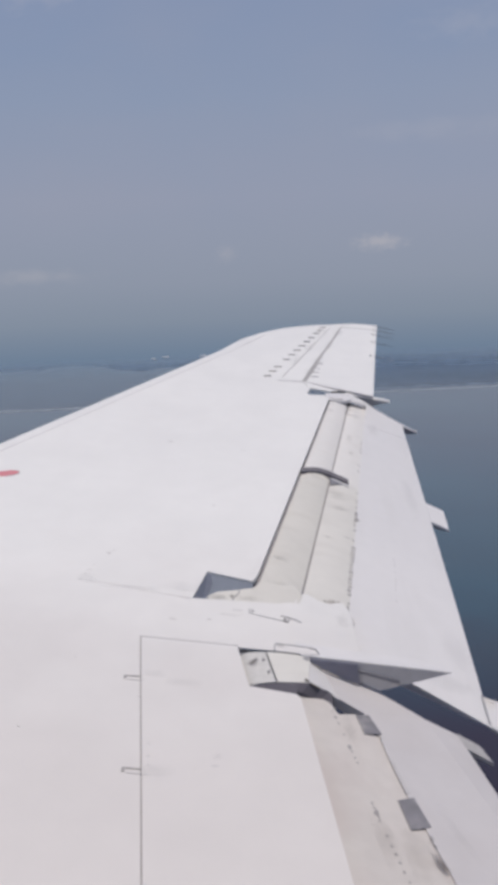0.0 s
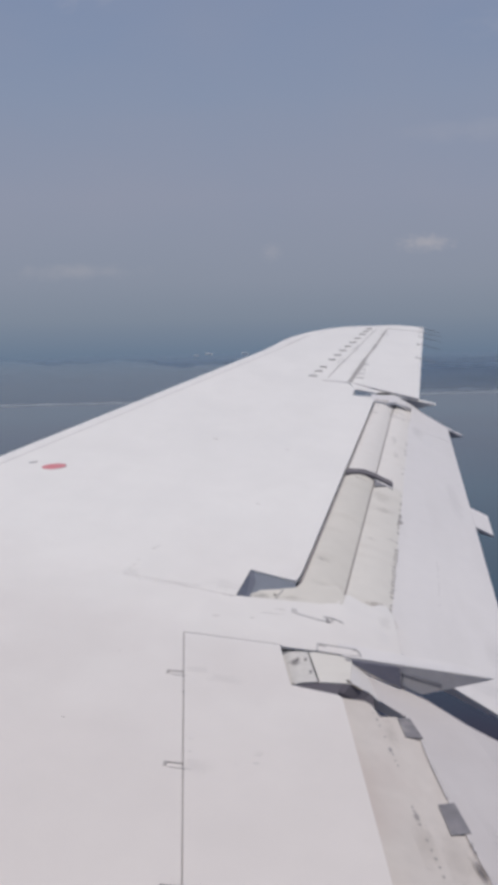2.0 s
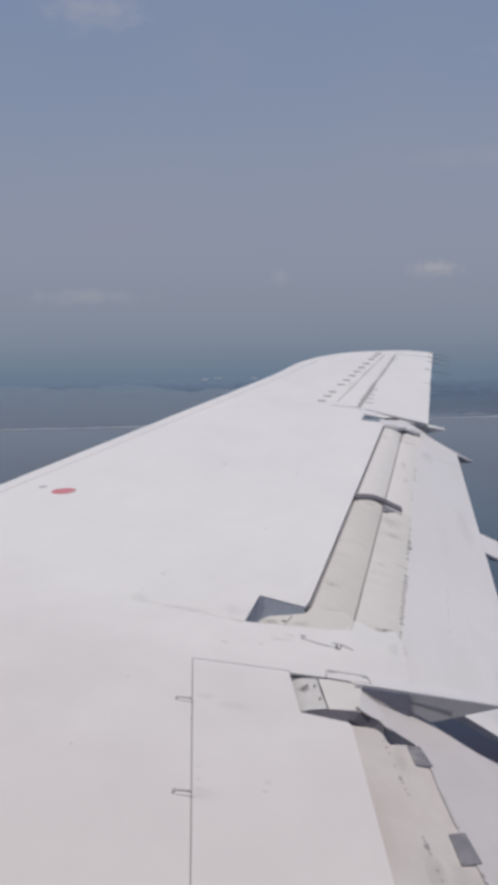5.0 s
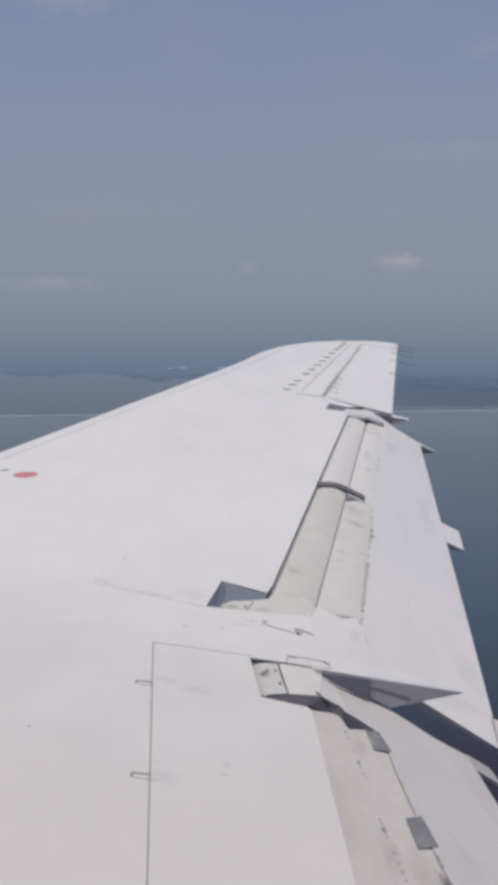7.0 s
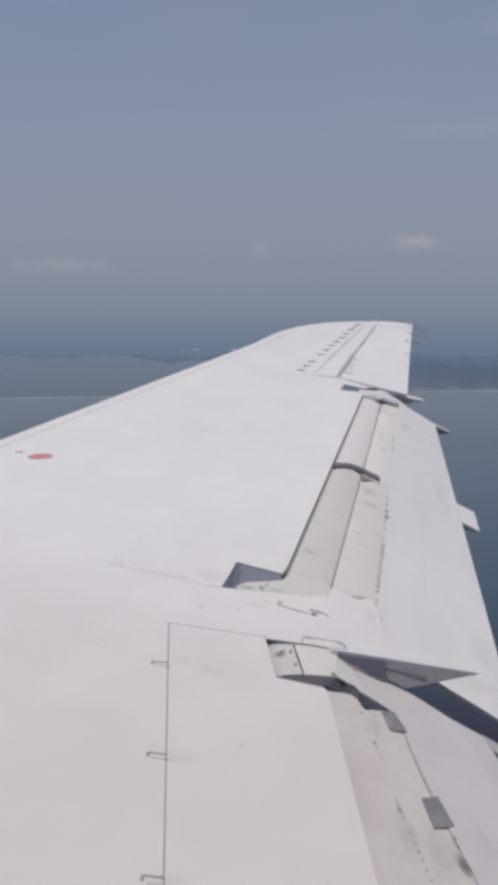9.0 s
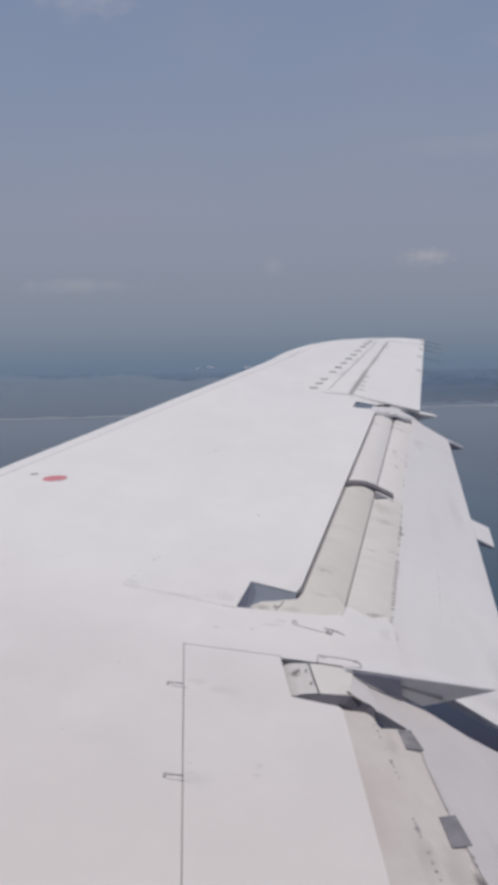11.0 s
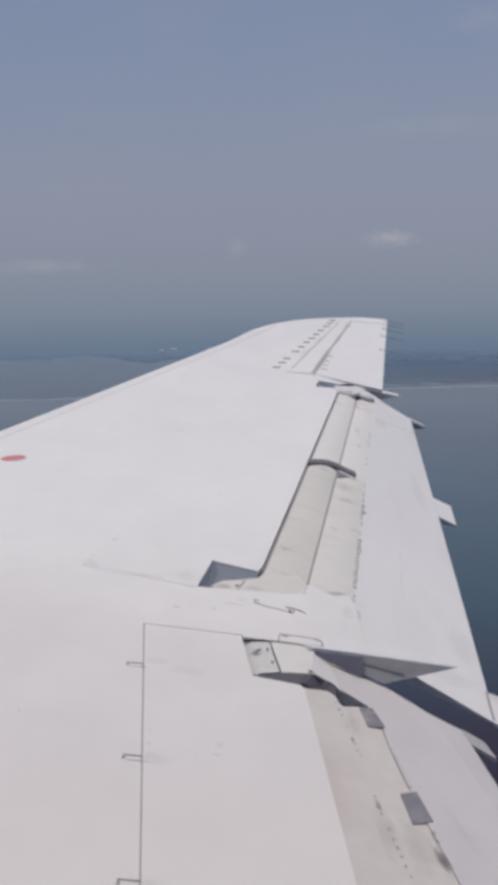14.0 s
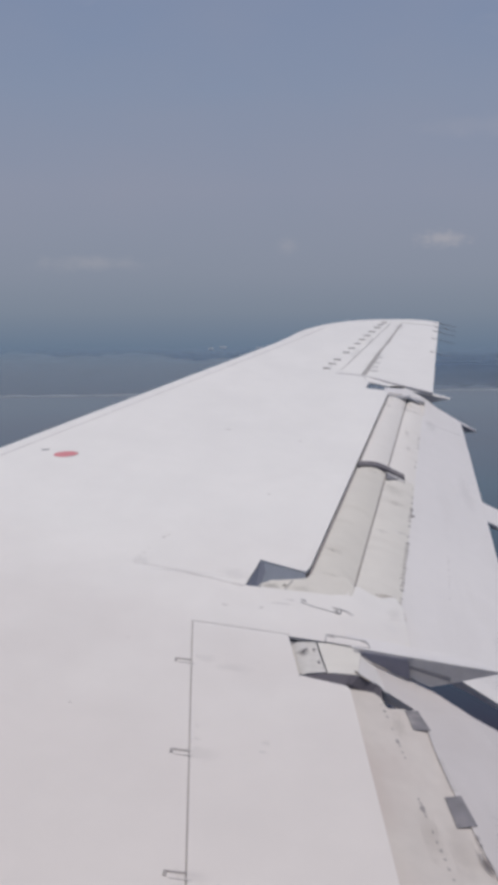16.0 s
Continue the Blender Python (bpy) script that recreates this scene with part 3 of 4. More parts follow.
# strips added in the flap gaps, coloured as dark as the shade inside
for a0, a1, y0, y1, lift in ((-0.011, 0.014, 4.75, 8.62, 0.007), (0.226, 0.244, 4.80, 4.80, 0.0)):
    if y0 == y1:
        y0, y1 = 4.80, 8.48
        q = [on_flap(a0, y0), on_flap(a1, y0), on_flap(a1 - 0.070, y1), on_flap(a0 - 0.070, y1)]
    else:
        q = [on_flap(a0, y0), on_flap(a1, y0), on_flap(a1 - 0.008, y1), on_flap(a0, y1)]
    part("gap_fill", prism(q, lambda x, y: flap_z(x, y) - 0.004 + lift, lambda x, y: flap_z(x, y) - 0.05), GAP_FILL, plane, "dark brown-grey strip added to fill the flap gap")

# hinge arm that crosses the vane
bm = bmesh.new()
path = [(-0.006, 6.644), (0.03, 6.685), (0.059, 6.708), (0.09, 6.735), (0.123, 6.757), (0.155, 6.768), (0.186, 6.780), (0.252, 6.788), (0.326, 6.780)]
rings = []
for a_, y in path:
    x, yy = on_flap(a_, y)
    z = flap_z(x, yy) + 0.030 + 0.012 * math.sin(math.pi * min(1, max(0, a_) / 0.24))
    rings.append([(x, yy - 0.044, z - 0.05), (x, yy - 0.040, z), (x, yy + 0.030, z + 0.004), (x, yy + 0.034, z - 0.05)])
part("flap_hinge_arm", lofted(rings), GAP, plane, "dark curved hinge arm across the vane")
# dark patch on the surface, painted for the shadowed hole by the arm
bm = prism([on_flap(0.20, 6.72), on_flap(0.29, 6.70), on_flap(0.25, 6.66), on_flap(0.212, 6.62)], lambda x, y: flap_z(x, y) + 0.020, -0.2)
part("flap_slot", bm, DARK, plane, "dark patch painted as the shaded slot beneath the hinge arm")
bm = prism([on_flap(0.20, 6.735), on_flap(0.335, 6.715), on_flap(0.34, 6.69), on_flap(0.29, 6.698), on_flap(0.20, 6.722)], lambda x, y: flap_z(x, y) + 0.024, lambda x, y: flap_z(x, y) - 0.03)
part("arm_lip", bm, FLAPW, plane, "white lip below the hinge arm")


# all that runs out with the outboard flap belongs to it
for ob in list(plane.children):
    if ob.name.split(".")[0] in ("flap_vane", "flap_nose", "flap_end_cap", "flap_end_fairing", "vane_band", "flap_slot", "slot_plate", "cap_joint", "gap_fill", "flap_hinge_arm", "arm_lip"):
        ob.parent = flap


# fairings that stick out behind the flap
def tail_fairing(root_out, tip_out, tip_in, root_in, top, drop, under, paint=FLAPW, words="white pointed flap track fairing"):
    """A wedge behind the trailing edge: white top flush with the flap, a grey plate painted as the shaded side below
    its inboard edge.
    """
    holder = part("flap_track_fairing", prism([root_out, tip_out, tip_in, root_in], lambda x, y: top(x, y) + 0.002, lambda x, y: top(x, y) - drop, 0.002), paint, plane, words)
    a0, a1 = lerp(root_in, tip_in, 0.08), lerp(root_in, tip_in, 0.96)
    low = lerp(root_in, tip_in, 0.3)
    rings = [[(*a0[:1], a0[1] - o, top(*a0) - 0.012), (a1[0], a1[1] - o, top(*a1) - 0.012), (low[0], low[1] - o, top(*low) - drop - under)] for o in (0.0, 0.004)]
    part("side_shade", lofted(rings), SHADE, holder, "thin grey plate painted as the fairing's shaded side")
    return holder


tail_fairing((1.478, 6.87), (1.608, 6.822), (1.589, 6.483), (1.465, 6.528), flap_z, 0.02, 0.015)
tail_fairing((1.548, 8.717), (1.688, 8.632), (1.687, 8.612), (1.551, 8.665), flap_z, 0.02, 0.045)
tail_fairing((1.362, 4.373), (1.53, 4.365), (1.50, 4.04), (1.350, 4.123), flap_z, 0.02, 0.01)
# this one is painted grey in place of the shade on its top
tail_fairing((1.122, 3.877), (1.227, 3.840), (1.266, 3.741), (1.153, 3.786), inner_z, 0.02, 0.01, STREAK_SHADE, "pointed flap track fairing, painted grey for the shade on it")
part("fairing_joint", trace([(1.360, 4.373), (1.350, 4.135)], 0.010, lambda x, y: flap_z(x, y) + 0.004), SHADE, plane, "dark joint at the fairing's root")

# long wedge on the fixed structure, seen from its inboard side
def wedge(tag, p0, p1, p2, width, slot):
    """p0 front, p1 tail, p2 lowest point of the side face; width outboard."""
    rings = []
    for off in (0.0, width):
        rings.append([(p0[0] - off * 0.2, p0[1] + off, p0[2]), (p1[0] - off * 1.2, p1[1] + off, p1[2] - off * 0.15), (p2[0], p2[1] + off, p2[2])])
    holder = part("wedge_fairing", lofted(rings), FLAPW, plane, tag)
    # thin plate over the side face carries its shade as grey paint
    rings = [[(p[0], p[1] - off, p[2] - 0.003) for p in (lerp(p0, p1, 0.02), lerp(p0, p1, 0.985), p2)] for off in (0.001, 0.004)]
    side = part("side_shade", lofted(rings), PLATE, holder, "thin stained grey plate painted as the wedge's shaded side")
    if slot:
        s0, s1 = (0.665, 4.012, -0.045), (0.855, 3.992, -0.074)
        bm_ = bmesh.new()
        rings = [[(s0[0], s0[1] - o, s0[2] + 0.006), (s1[0], s1[1] - o, s1[2] + 0.010), (s1[0], s1[1] - o, s1[2] - 0.010), (s0[0], s0[1] - o, s0[2] - 0.006)] for o in (0.002, 0.010)]
        part("slot", lofted(rings, bm_), DARK, side)
    return holder


wedge("long pointed white fairing between the flaps", (0.394, 4.043, 0.0), (1.091, 3.974, 0.0), (0.77, 4.00, -0.13), 0.12, True)
# dark plate added on the face, painted for the gap's shade
bm = lofted([[(x, 4.030 - 0.0993 * (x - 0.394) - o, z) for x, z in ((0.405, -0.003), (0.655, -0.002), (0.675, -0.105), (0.60, -0.085))] for o in (0.004, 0.012)])
part("wedge_gap_shade", bm, NAVY, plane, "dark plate painted as the shaded gap at the front of the fairing")
bm = prism([(0.70, 8.985), (0.66, 9.205), (1.28, 8.955), (1.452, 8.890), (1.447, 8.845)], lambda x, y: 0.004 - 0.055 * max(0, x - 0.70), lambda x, y: -0.010 - 0.055 * max(0, x - 0.70), 0.003)
rib = part("aileron_rib", bm, WHITE, plane, "pointed white rib at the inboard end of the aileron")
# plate added below the rib, greyed for the shade there
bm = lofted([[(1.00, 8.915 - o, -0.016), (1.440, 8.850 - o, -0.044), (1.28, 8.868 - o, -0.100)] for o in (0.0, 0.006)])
part("side_shade", bm, STREAK_SHADE, rib, "thin grey plate painted as the rib's shaded underside")

# ---- inboard flap ----
bm = prism([(0.423, 4.093), (0.613, 4.048), (0.745, 4.004), (0.977, 3.905), (1.124, 3.872), (1.155, 3.786), (1.229, 3.46), (1.70, 1.9), (2.28, -0.1), (1.60, -0.1), (1.12, 1.9), (0.889, 2.876), (0.798, 3.242), (0.734, 3.652), (0.679, 3.80), (0.561, 3.845), (0.497, 3.865), (0.46, 3.95)],
           inner_z, lambda x, y: inner_z(x, y) - 0.05, 0.004)
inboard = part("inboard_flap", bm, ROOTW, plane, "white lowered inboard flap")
bm = prism([(0.372, 3.735), (0.379, 3.783), (0.453, 3.815), (0.501, 3.826), (0.53, 3.803), (0.532, 3.782), (0.543, 3.772), (0.541, 3.752), (0.556, 3.744), (0.556, 3.729), (0.586, 3.755), (0.637, 3.785), (0.685, 3.79), (0.739, 3.652), (0.803, 3.242), (0.894, 2.876), (1.125, 1.9), (1.59, -0.1), (0.80, -0.1), (0.500, 2.600)], vane_z, lambda x, y: vane_z(x, y) - 0.042, 0.003)
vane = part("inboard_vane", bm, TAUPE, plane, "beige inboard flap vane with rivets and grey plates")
for q in ([(0.638, 3.773), (0.696, 3.788), (0.741, 3.664), (0.662, 3.637)], [(0.748, 3.223), (0.818, 3.262), (0.860, 3.106), (0.774, 3.056)]):
    left = min(p[0] for p in q) + 0.03
    bm = prism(q, lambda x, y: inner_z(x, y) + (-0.004 if x < left else 0.006), lambda x, y: inner_z(x, y) - 0.03)
    part("cover_plate", bm, PATCH, vane, "grey cover plate")
bm = trace([(0.738, 3.640), (0.750, 3.54), (0.764, 3.452), (0.782, 3.36), (0.797, 3.285)], 0.016, lambda x, y: inner_z(x, y) + 0.003)
part("edge_line", bm, PALEGREY, vane, "grey line along the flap's front edge")

# ---- aileron ----
bm = prism([(0.668, 9.222), (1.262, 12.106), (1.706, 12.099), (1.510, 10.60), (1.290, 8.86), (1.0, 9.02)], 0.0, lambda x, y: -0.045 if aft(x, y) < 0 else -0.012, 0.004)
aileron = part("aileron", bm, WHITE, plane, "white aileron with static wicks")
bm = prism([(0.642, 9.235), (0.684, 9.235), (0.85, 10.03), (0.845, 10.12), (1.02, 10.88), (1.262, 12.05), (1.240, 12.05), (0.99, 10.86), (0.81, 10.06)], 0.003, -0.02)
part("aileron_seal", bm, SOOTY, aileron, "grey dirty hinge seal")
bm = prism([(0.456, 9.36), (0.464, 9.36), (1.116, 12.0), (1.108, 12.0)], 0.003, -0.01)
part("skin_joint", bm, SOOTY, wing, "faint grey skin joint")
bm = prism([(0.40, 9.215), (0.66, 9.235), (1.285, 8.85), (1.285, 8.835), (0.66, 9.205), (0.40, 9.205)], 0.004, -0.02)
part("rib_joint", bm, PALEGREY, wing)
for x, y, w in ((0.77, 9.44, 0.05), (0.80, 9.62, 0.035), (0.83, 9.80, 0.03), (0.86, 10.04, 0.045)):
    bm = prism([(x - 0.03, y - 0.008), (x + w * 0.6, y - 0.002), (x + w, y + 0.016), (x + w * 0.5, y + 0.022), (x - 0.03, y + 0.010)], 0.004, -0.01)
    part("grime_streak", bm, STREAK_SHADE, aileron)
for x, y in ((1.735, 12.34), (1.70, 12.08), (1.66, 11.78), (1.589, 11.33), (1.498, 10.59)):
    bm = rod((x - 0.05, y + 0.01, 0.004), (x + 0.20, y - 0.13, -0.01), 0.0038, 0.0018)
    part("static_wick", bm, RUBBER, aileron, "thin black static wick")

# vortex generators ahead of the aileron
for y in (9.34, 9.55, 9.75, 10.11, 10.35, 10.60, 10.84, 11.08, 11.33, 11.60, 11.80, 11.98):
    x = 0.314 + (1.028 - 0.314) * (y - 9.34) / (11.98 - 9.34)
    bm = prism([(x - 0.040, y - 0.016), (x + 0.036, y + 0.010), (x + 0.036, y + 0.022), (x - 0.040, y - 0.004)], 0.010, -0.01)
    part("vortex_generator", bm, WORN, wing, "small dark vortex generator")

# markings on the skin
def disc_rim(r_x, r_y, k):
    """A point on the slightly skewed round marking, k sixteenths of a half turn round it."""
    dx = r_x * math.cos(k * math.pi / 16)
    return -1.464 + dx, 6.172 + 0.40 * dx + r_y * math.sin(k * math.pi / 16)


bm = prism([disc_rim(0.074, 0.053, k) for k in range(32)], 0.003, -0.005)
disc = part("red_disc", bm, RED, wing, "round red painted disc")
bm = trace([disc_rim(0.077, 0.056, k) for k in range(-7, 9)], 0.006, 0.0035, 0.008)
part("rim", bm, PALEGREY, disc, "worn grey edge of the disc")
bm = prism([(-1.638, 6.195), (-1.592, 6.222), (-1.592, 6.240), (-1.638, 6.213)], 0.003, -0.005)
part("dark_mark", bm, SHADE, wing)
bm = prism([(0.16, 11.33), (0.11, 11.00), (0.035, 10.97), (0.00, 11.06), (0.07, 11.22)], -0.025, -0.12, 0.01)
part("vortilon", bm, SHADE, plane, "small grey fin under the leading edge")

# ---- rivets, dashes and stains on the surfaces ----
rnd = random.Random(4)


def fleck(bm_, x, y, z, lx, ly, n=6, fall=0.0):
    """A small flat mark of uneven outline."""
    high = z + 0.0008 + rnd.uniform(0, 0.0012)
    outline = [(x + lx * math.cos(k * 2 * math.pi / n) * rnd.uniform(0.75, 1.2), y + ly * math.sin(k * 2 * math.pi / n) * rnd.uniform(0.75, 1.2)) for k in range(n)]
    prism(outline, lambda u, v: high - fall * (u - x), lambda u, v: high - 0.005 - fall * (u - x), bm=bm_)


bm = bmesh.new()
for x, y, lx, ly in ((0.418, 3.833, 0.014, 0.010), (0.436, 3.826, 0.012, 0.008), (0.452, 3.828, 0.010, 0.007), (0.466, 3.832, 0.010, 0.007)):
    fleck(bm, x, y, -0.005 - 0.62 * max(0, x - 0.42), lx, ly, fall=0.5)
part("torn_seal", bm, GRIME, plane, "dark torn lumps of seal", kind="stuff")

SPECK = material("rivet_grime", (0.36, 0.34, 0.32), 0.8, var=0.2, small=60, large=9)
FAINT = material("faint_grime", (0.625, 0.60, 0.585), 0.7, var=0.1, small=40, large=6)

bm = bmesh.new()
y = 4.80
while y < 8.0:
    dense = 5.05 < y < 5.75
    edge_a = 0.500 - 0.175 * (y - 4.8) / 3.7
    if dense or rnd.random() < (0.75 if y < 6.2 else 0.3):
        x, yy = on_flap(edge_a - 0.008 + rnd.uniform(-0.003, 0.003), y)
        k_ = 1.0 if dense else 0.55
        fleck(bm, x, yy, flap_z(x, yy) + 0.004, k_ * rnd.uniform(0.011, 0.017), rnd.uniform(0.005, 0.008), fall=0.27)
    y += rnd.uniform(0.046, 0.053) if y < 5.75 else rnd.uniform(0.04, 0.09)
part("rivet_row", bm, WORN, flap, "dotted row of dirty rivets", kind="stuff")
bm = bmesh.new()
for x, y, lx, ly in ((0.805, 5.997, 0.009, 0.02), (0.880, 6.13, 0.019, 0.018), (0.884, 6.225, 0.010, 0.03), (0.872, 6.12, 0.008, 0.03)):
    fleck(bm, x, y, flap_z(x, y) + 0.003, lx, ly, fall=0.27)
part("oil_stain", bm, WORN, flap, "small dark oil spots", kind="stuff")
bm = bmesh.new()
for i in range(14):
    u = i / 13
    if rnd.random() < 0.7:
        x, y = 1.075 - 0.058 * u + rnd.uniform(-0.005, 0.005), 5.69 - 0.61 * u
        fleck(bm, x, y, flap_z(x, y), 0.004, 0.010, fall=0.27)
part("rivet_row", bm, PALEGREY, flap, "faint row of rivets", kind="stuff")

bm = bmesh.new()
for px_, py_ in ((0.527, 3.744), (0.54, 3.70), (0.55, 3.66), (0.566, 3.58), (0.582, 3.497), (0.590, 3.47), (0.597, 3.43), (0.605, 3.40), (0.636, 3.15), (0.642, 3.13), (0.648, 3.10), (0.652, 3.085), (0.655, 3.06),
                 (0.672, 2.98), (0.682, 2.93), (0.692, 2.89), (0.702, 2.85), (0.711, 2.806), (0.722, 2.76)):
    big = 2.0 if py_ in (3.497, 3.10) else 1.0
    fleck(bm, px_, py_, inner_z(px_, py_) - 0.008, 0.006 * big * rnd.uniform(0.7, 1.2), 0.008 * big * rnd.uniform(0.7, 1.2), fall=0.30)
part("rivet_row", bm, WORN, vane, "row of dark rivet heads", kind="stuff")


def smudge(parent, x, y, lx, ly, mat, top=0.0, turn=0.0, lift=0.002):
    """A soft-edged film of dirt lying on a surface; lx and ly are its half lengths."""
    zt = top if callable(top) else (lambda u, v: top)
    c_, s_ = math.cos(radians(turn)), math.sin(radians(turn))
    bm = bmesh.new()
    rows_ = [[bm.verts.new((x + lx * u * c_ - ly * v * s_, y + lx * u * s_ + ly * v * c_, 0)) for u in (-1, -0.5, 0, 0.5, 1)] for v in (-1, -0.5, 0, 0.5, 1)]
    for r0, r1 in zip(rows_, rows_[1:]):
        for k in range(4):
            bm.faces.new((r0[k], r0[k + 1], r1[k + 1], r1[k]))
    for v in bm.verts:
        v.co.z = zt(v.co.x, v.co.y) + lift
    return part("dirt_smudge", bm, mat, parent, "soft smudge of dirt", kind="stuff")


# round the spoiler's hinges and on its panel
for x, y, lx, ly in ((-0.255, 3.80, 0.09, 0.05), (-0.13, 3.74, 0.13, 0.06), (-0.19, 3.12, 0.11, 0.06), (0.042, 3.232, 0.032, 0.036), (-0.232, 3.288, 0.022, 0.018), (-0.224, 3.21, 0.018, 0.013),
                     (-0.217, 3.151, 0.022, 0.014), (-0.209, 3.092, 0.024, 0.013), (-0.043, 3.148, 0.014, 0.010), (-0.16, 2.50, 0.09, 0.05)):
    smudge(spoiler, x, y, lx, ly, GREYFILM, 0.001)
for x, y, lx, ly in ((-0.20, 4.66, 0.16, 0.11), (-0.70, 4.70, 0.09, 0.10), (-0.45, 4.62, 0.30, 0.035)):
    smudge(wing, x, y, lx, ly, GREYFILM)
for x, y, lx, ly in ((0.06, 4.39, 0.09, 0.022), (0.10, 4.44, 0.05, 0.018), (0.62, 4.40, 0.06, 0.12)):
    smudge(wing, x, y, lx, ly, BROWNFILM)
for x, y, lx, ly, turn in ((0.180, 3.970, 0.040, 0.034, 0), (0.165, 3.945, 0.040, 0.022, 20), (0.187, 3.985, 0.016, 0.026, 0)):
    smudge(wing, x, y, lx, ly, DARKFILM, -0.005, turn)
# on the outboard flap, its nose and its vane
nose_z = lambda x, y: flap_z(x, y) + 0.015
for x, y, lx, ly, turn in ((0.76, 6.19, 0.12, 0.035, 30), (0.645, 5.67, 0.055, 0.022, 30), (0.785, 5.755, 0.05, 0.022, 25), (0.76, 6.42, 0.11, 0.14, 10), (1.02, 8.42, 0.09, 0.10, 10), (0.97, 7.75, 0.022, 0.16, -8), (0.955, 7.4, 0.018, 0.10, -8)):
    smudge(flap, x, y, lx, ly, BROWNFILM, nose_z, turn)
for x, y, lx, ly in ((0.335, 4.83, 0.12, 0.035), (0.33, 5.15, 0.09, 0.04), (0.62, 6.6, 0.08, 0.03), (0.84, 8.3, 0.07, 0.06)):
    smudge(flap, x, y, lx, ly, BROWNFILM, lambda u, v: flap_z(u, v) + 0.026, 8)
for x, y, lx, ly, film_ in ((0.15, 4.60, 0.10, 0.05, BROWNFILM), (-0.005, 4.585, 0.07, 0.06, MIDFILM), (0.06, 4.53, 0.07, 0.03, MIDFILM), (0.30, 4.52, 0.09, 0.05, BROWNFILM)):
    smudge(wing, x, y, lx, ly, film_, -0.010)
for x, y, lx, ly in ((1.30, 4.75, 0.12, 0.35), (1.20, 4.40, 0.22, 0.12), (1.36, 6.9, 0.08, 0.6), (1.22, 8.25, 0.10, 0.25), (0.86, 4.40, 0.20, 0.05)):
    smudge(flap, x, y, lx, ly, GREYFILM, flap_z)
for x, y, lx, ly, turn in ((1.06, 8.55, 0.09, 0.05, 20), (1.10, 8.40, 0.08, 0.05, 15), (0.90, 8.55, 0.07, 0.04, 5)):
    smudge(flap, x, y, lx, ly, BROWNFILM, nose_z, turn, 0.008)
# on the inboard flap and its vane
for x, y, lx, ly, turn in ((0.860, 2.905, 0.020, 0.085, 24), (0.868, 2.885, 0.013, 0.06, 24), (0.848, 3.03, 0.014, 0.03, 10), (0.855, 2.99, 0.010, 0.02, 20)):
    smudge(inboard, x, y, lx, ly, DARKFILM, inner_z, turn, 0.006)
for x, y, lx, ly in ((0.78, 2.92, 0.06, 0.22), (0.595, 3.62, 0.03, 0.14), (0.66, 2.95, 0.04, 0.25)):
    smudge(vane, x, y, lx, ly, BROWNFILM, inner_z, 10)
for x, y, lx, ly in ((1.02, 3.2, 0.10, 0.25), (0.93, 3.72, 0.12, 0.05)):
    smudge(inboard, x, y, lx, ly, GREYFILM, inner_z, 12)
# along the aileron's hinge and the tip
for x, y, lx, ly in ((0.74, 9.62, 0.05, 0.30), (0.86, 10.2, 0.045, 0.30), (1.02, 10.95, 0.04, 0.35), (1.20, 11.75, 0.05, 0.30), (0.62, 10.1, 0.04, 0.45), (0.80, 10.8, 0.035, 0.4)):
    smudge(aileron, x, y, lx, ly, GREYFILM, 0.003, -12)
# loose dirt in a column below the rivets
bm = bmesh.new()
for i in range(60):
    y = 4.76 - 0.62 * rnd.random() ** 1.3
    x = 0.700 - 0.05 * (4.76 - y) + rnd.gauss(0, 0.016)
    fleck(bm, x, y, flap_z(x, y) + 0.002, rnd.uniform(0.003, 0.008), rnd.uniform(0.003, 0.007), fall=0.27)
part("dirt_spot", bm, FAINT, flap, "scattered faint dirt specks", kind="stuff")
bm = bmesh.new()
for i in range(34):
    u = rnd.random()
    x, y = 0.575 + 0.12 * u + rnd.gauss(0, 0.008), 4.84 + 0.04 * u - (0.08 * (u - 0.7) / 0.3 if u > 0.7 else 0) + rnd.gauss(0, 0.012)
    fleck(bm, x, y, flap_z(x, y) + 0.015, rnd.uniform(0.003, 0.008), rnd.uniform(0.003, 0.007), fall=0.27)
part("dirt_spot", bm, DIRT, flap, "scattered brown dirt specks", kind="stuff")

# dashed outline on the skin inboard of the flap opening
bm = bmesh.new()
q = [(-0.60, 5.08), (-0.674, 4.912), (-0.695, 4.822), (-0.716, 4.735), (-0.725, 4.675), (-0.664, 4.666), (-0.579, 4.651), (-0.494, 4.640), (-0.418, 4.615), (-0.395, 4.595), (-0.328, 4.590), (-0.248, 4.568), (-0.168, 4.540), (-0.132, 4.549)]
for p0, p1 in zip(q, q[1:]):
    p0, p1 = Vector(p0), Vector(p1)
    n_ = max(2, int((p1 - p0).length / 0.028))
    for i in range(n_):
        if rnd.random() < 0.55:
            c = p0.lerp(p1, (i + rnd.random()) / n_)
            fleck(bm, c.x, c.y, 0.0, rnd.uniform(0.006, 0.016), rnd.uniform(0.003, 0.006))
part("seal_dashes", bm, FAINT, plane, "faint dashed sealant line", kind="stuff")
bm = bmesh.new()
for x, y, r in ((-0.077, 5.85, 0.012), (0.031, 3.175, 0.016), (-0.227, 3.208, 0.008), (-0.216, 4.314, 0.018), (-0.217, 3.099, 0.012), (-0.62, 3.9, 0.008), (-0.75, 3.35, 0.007), (-0.10, 3.78, 0.012),
                (-0.04, 4.33, 0.012), (-0.3, 3.62, 0.008), (-0.45, 7.1, 0.02), (0.1, 7.0, 0.014)):
    fleck(bm, x, y, 0.0, r, r * 0.5)
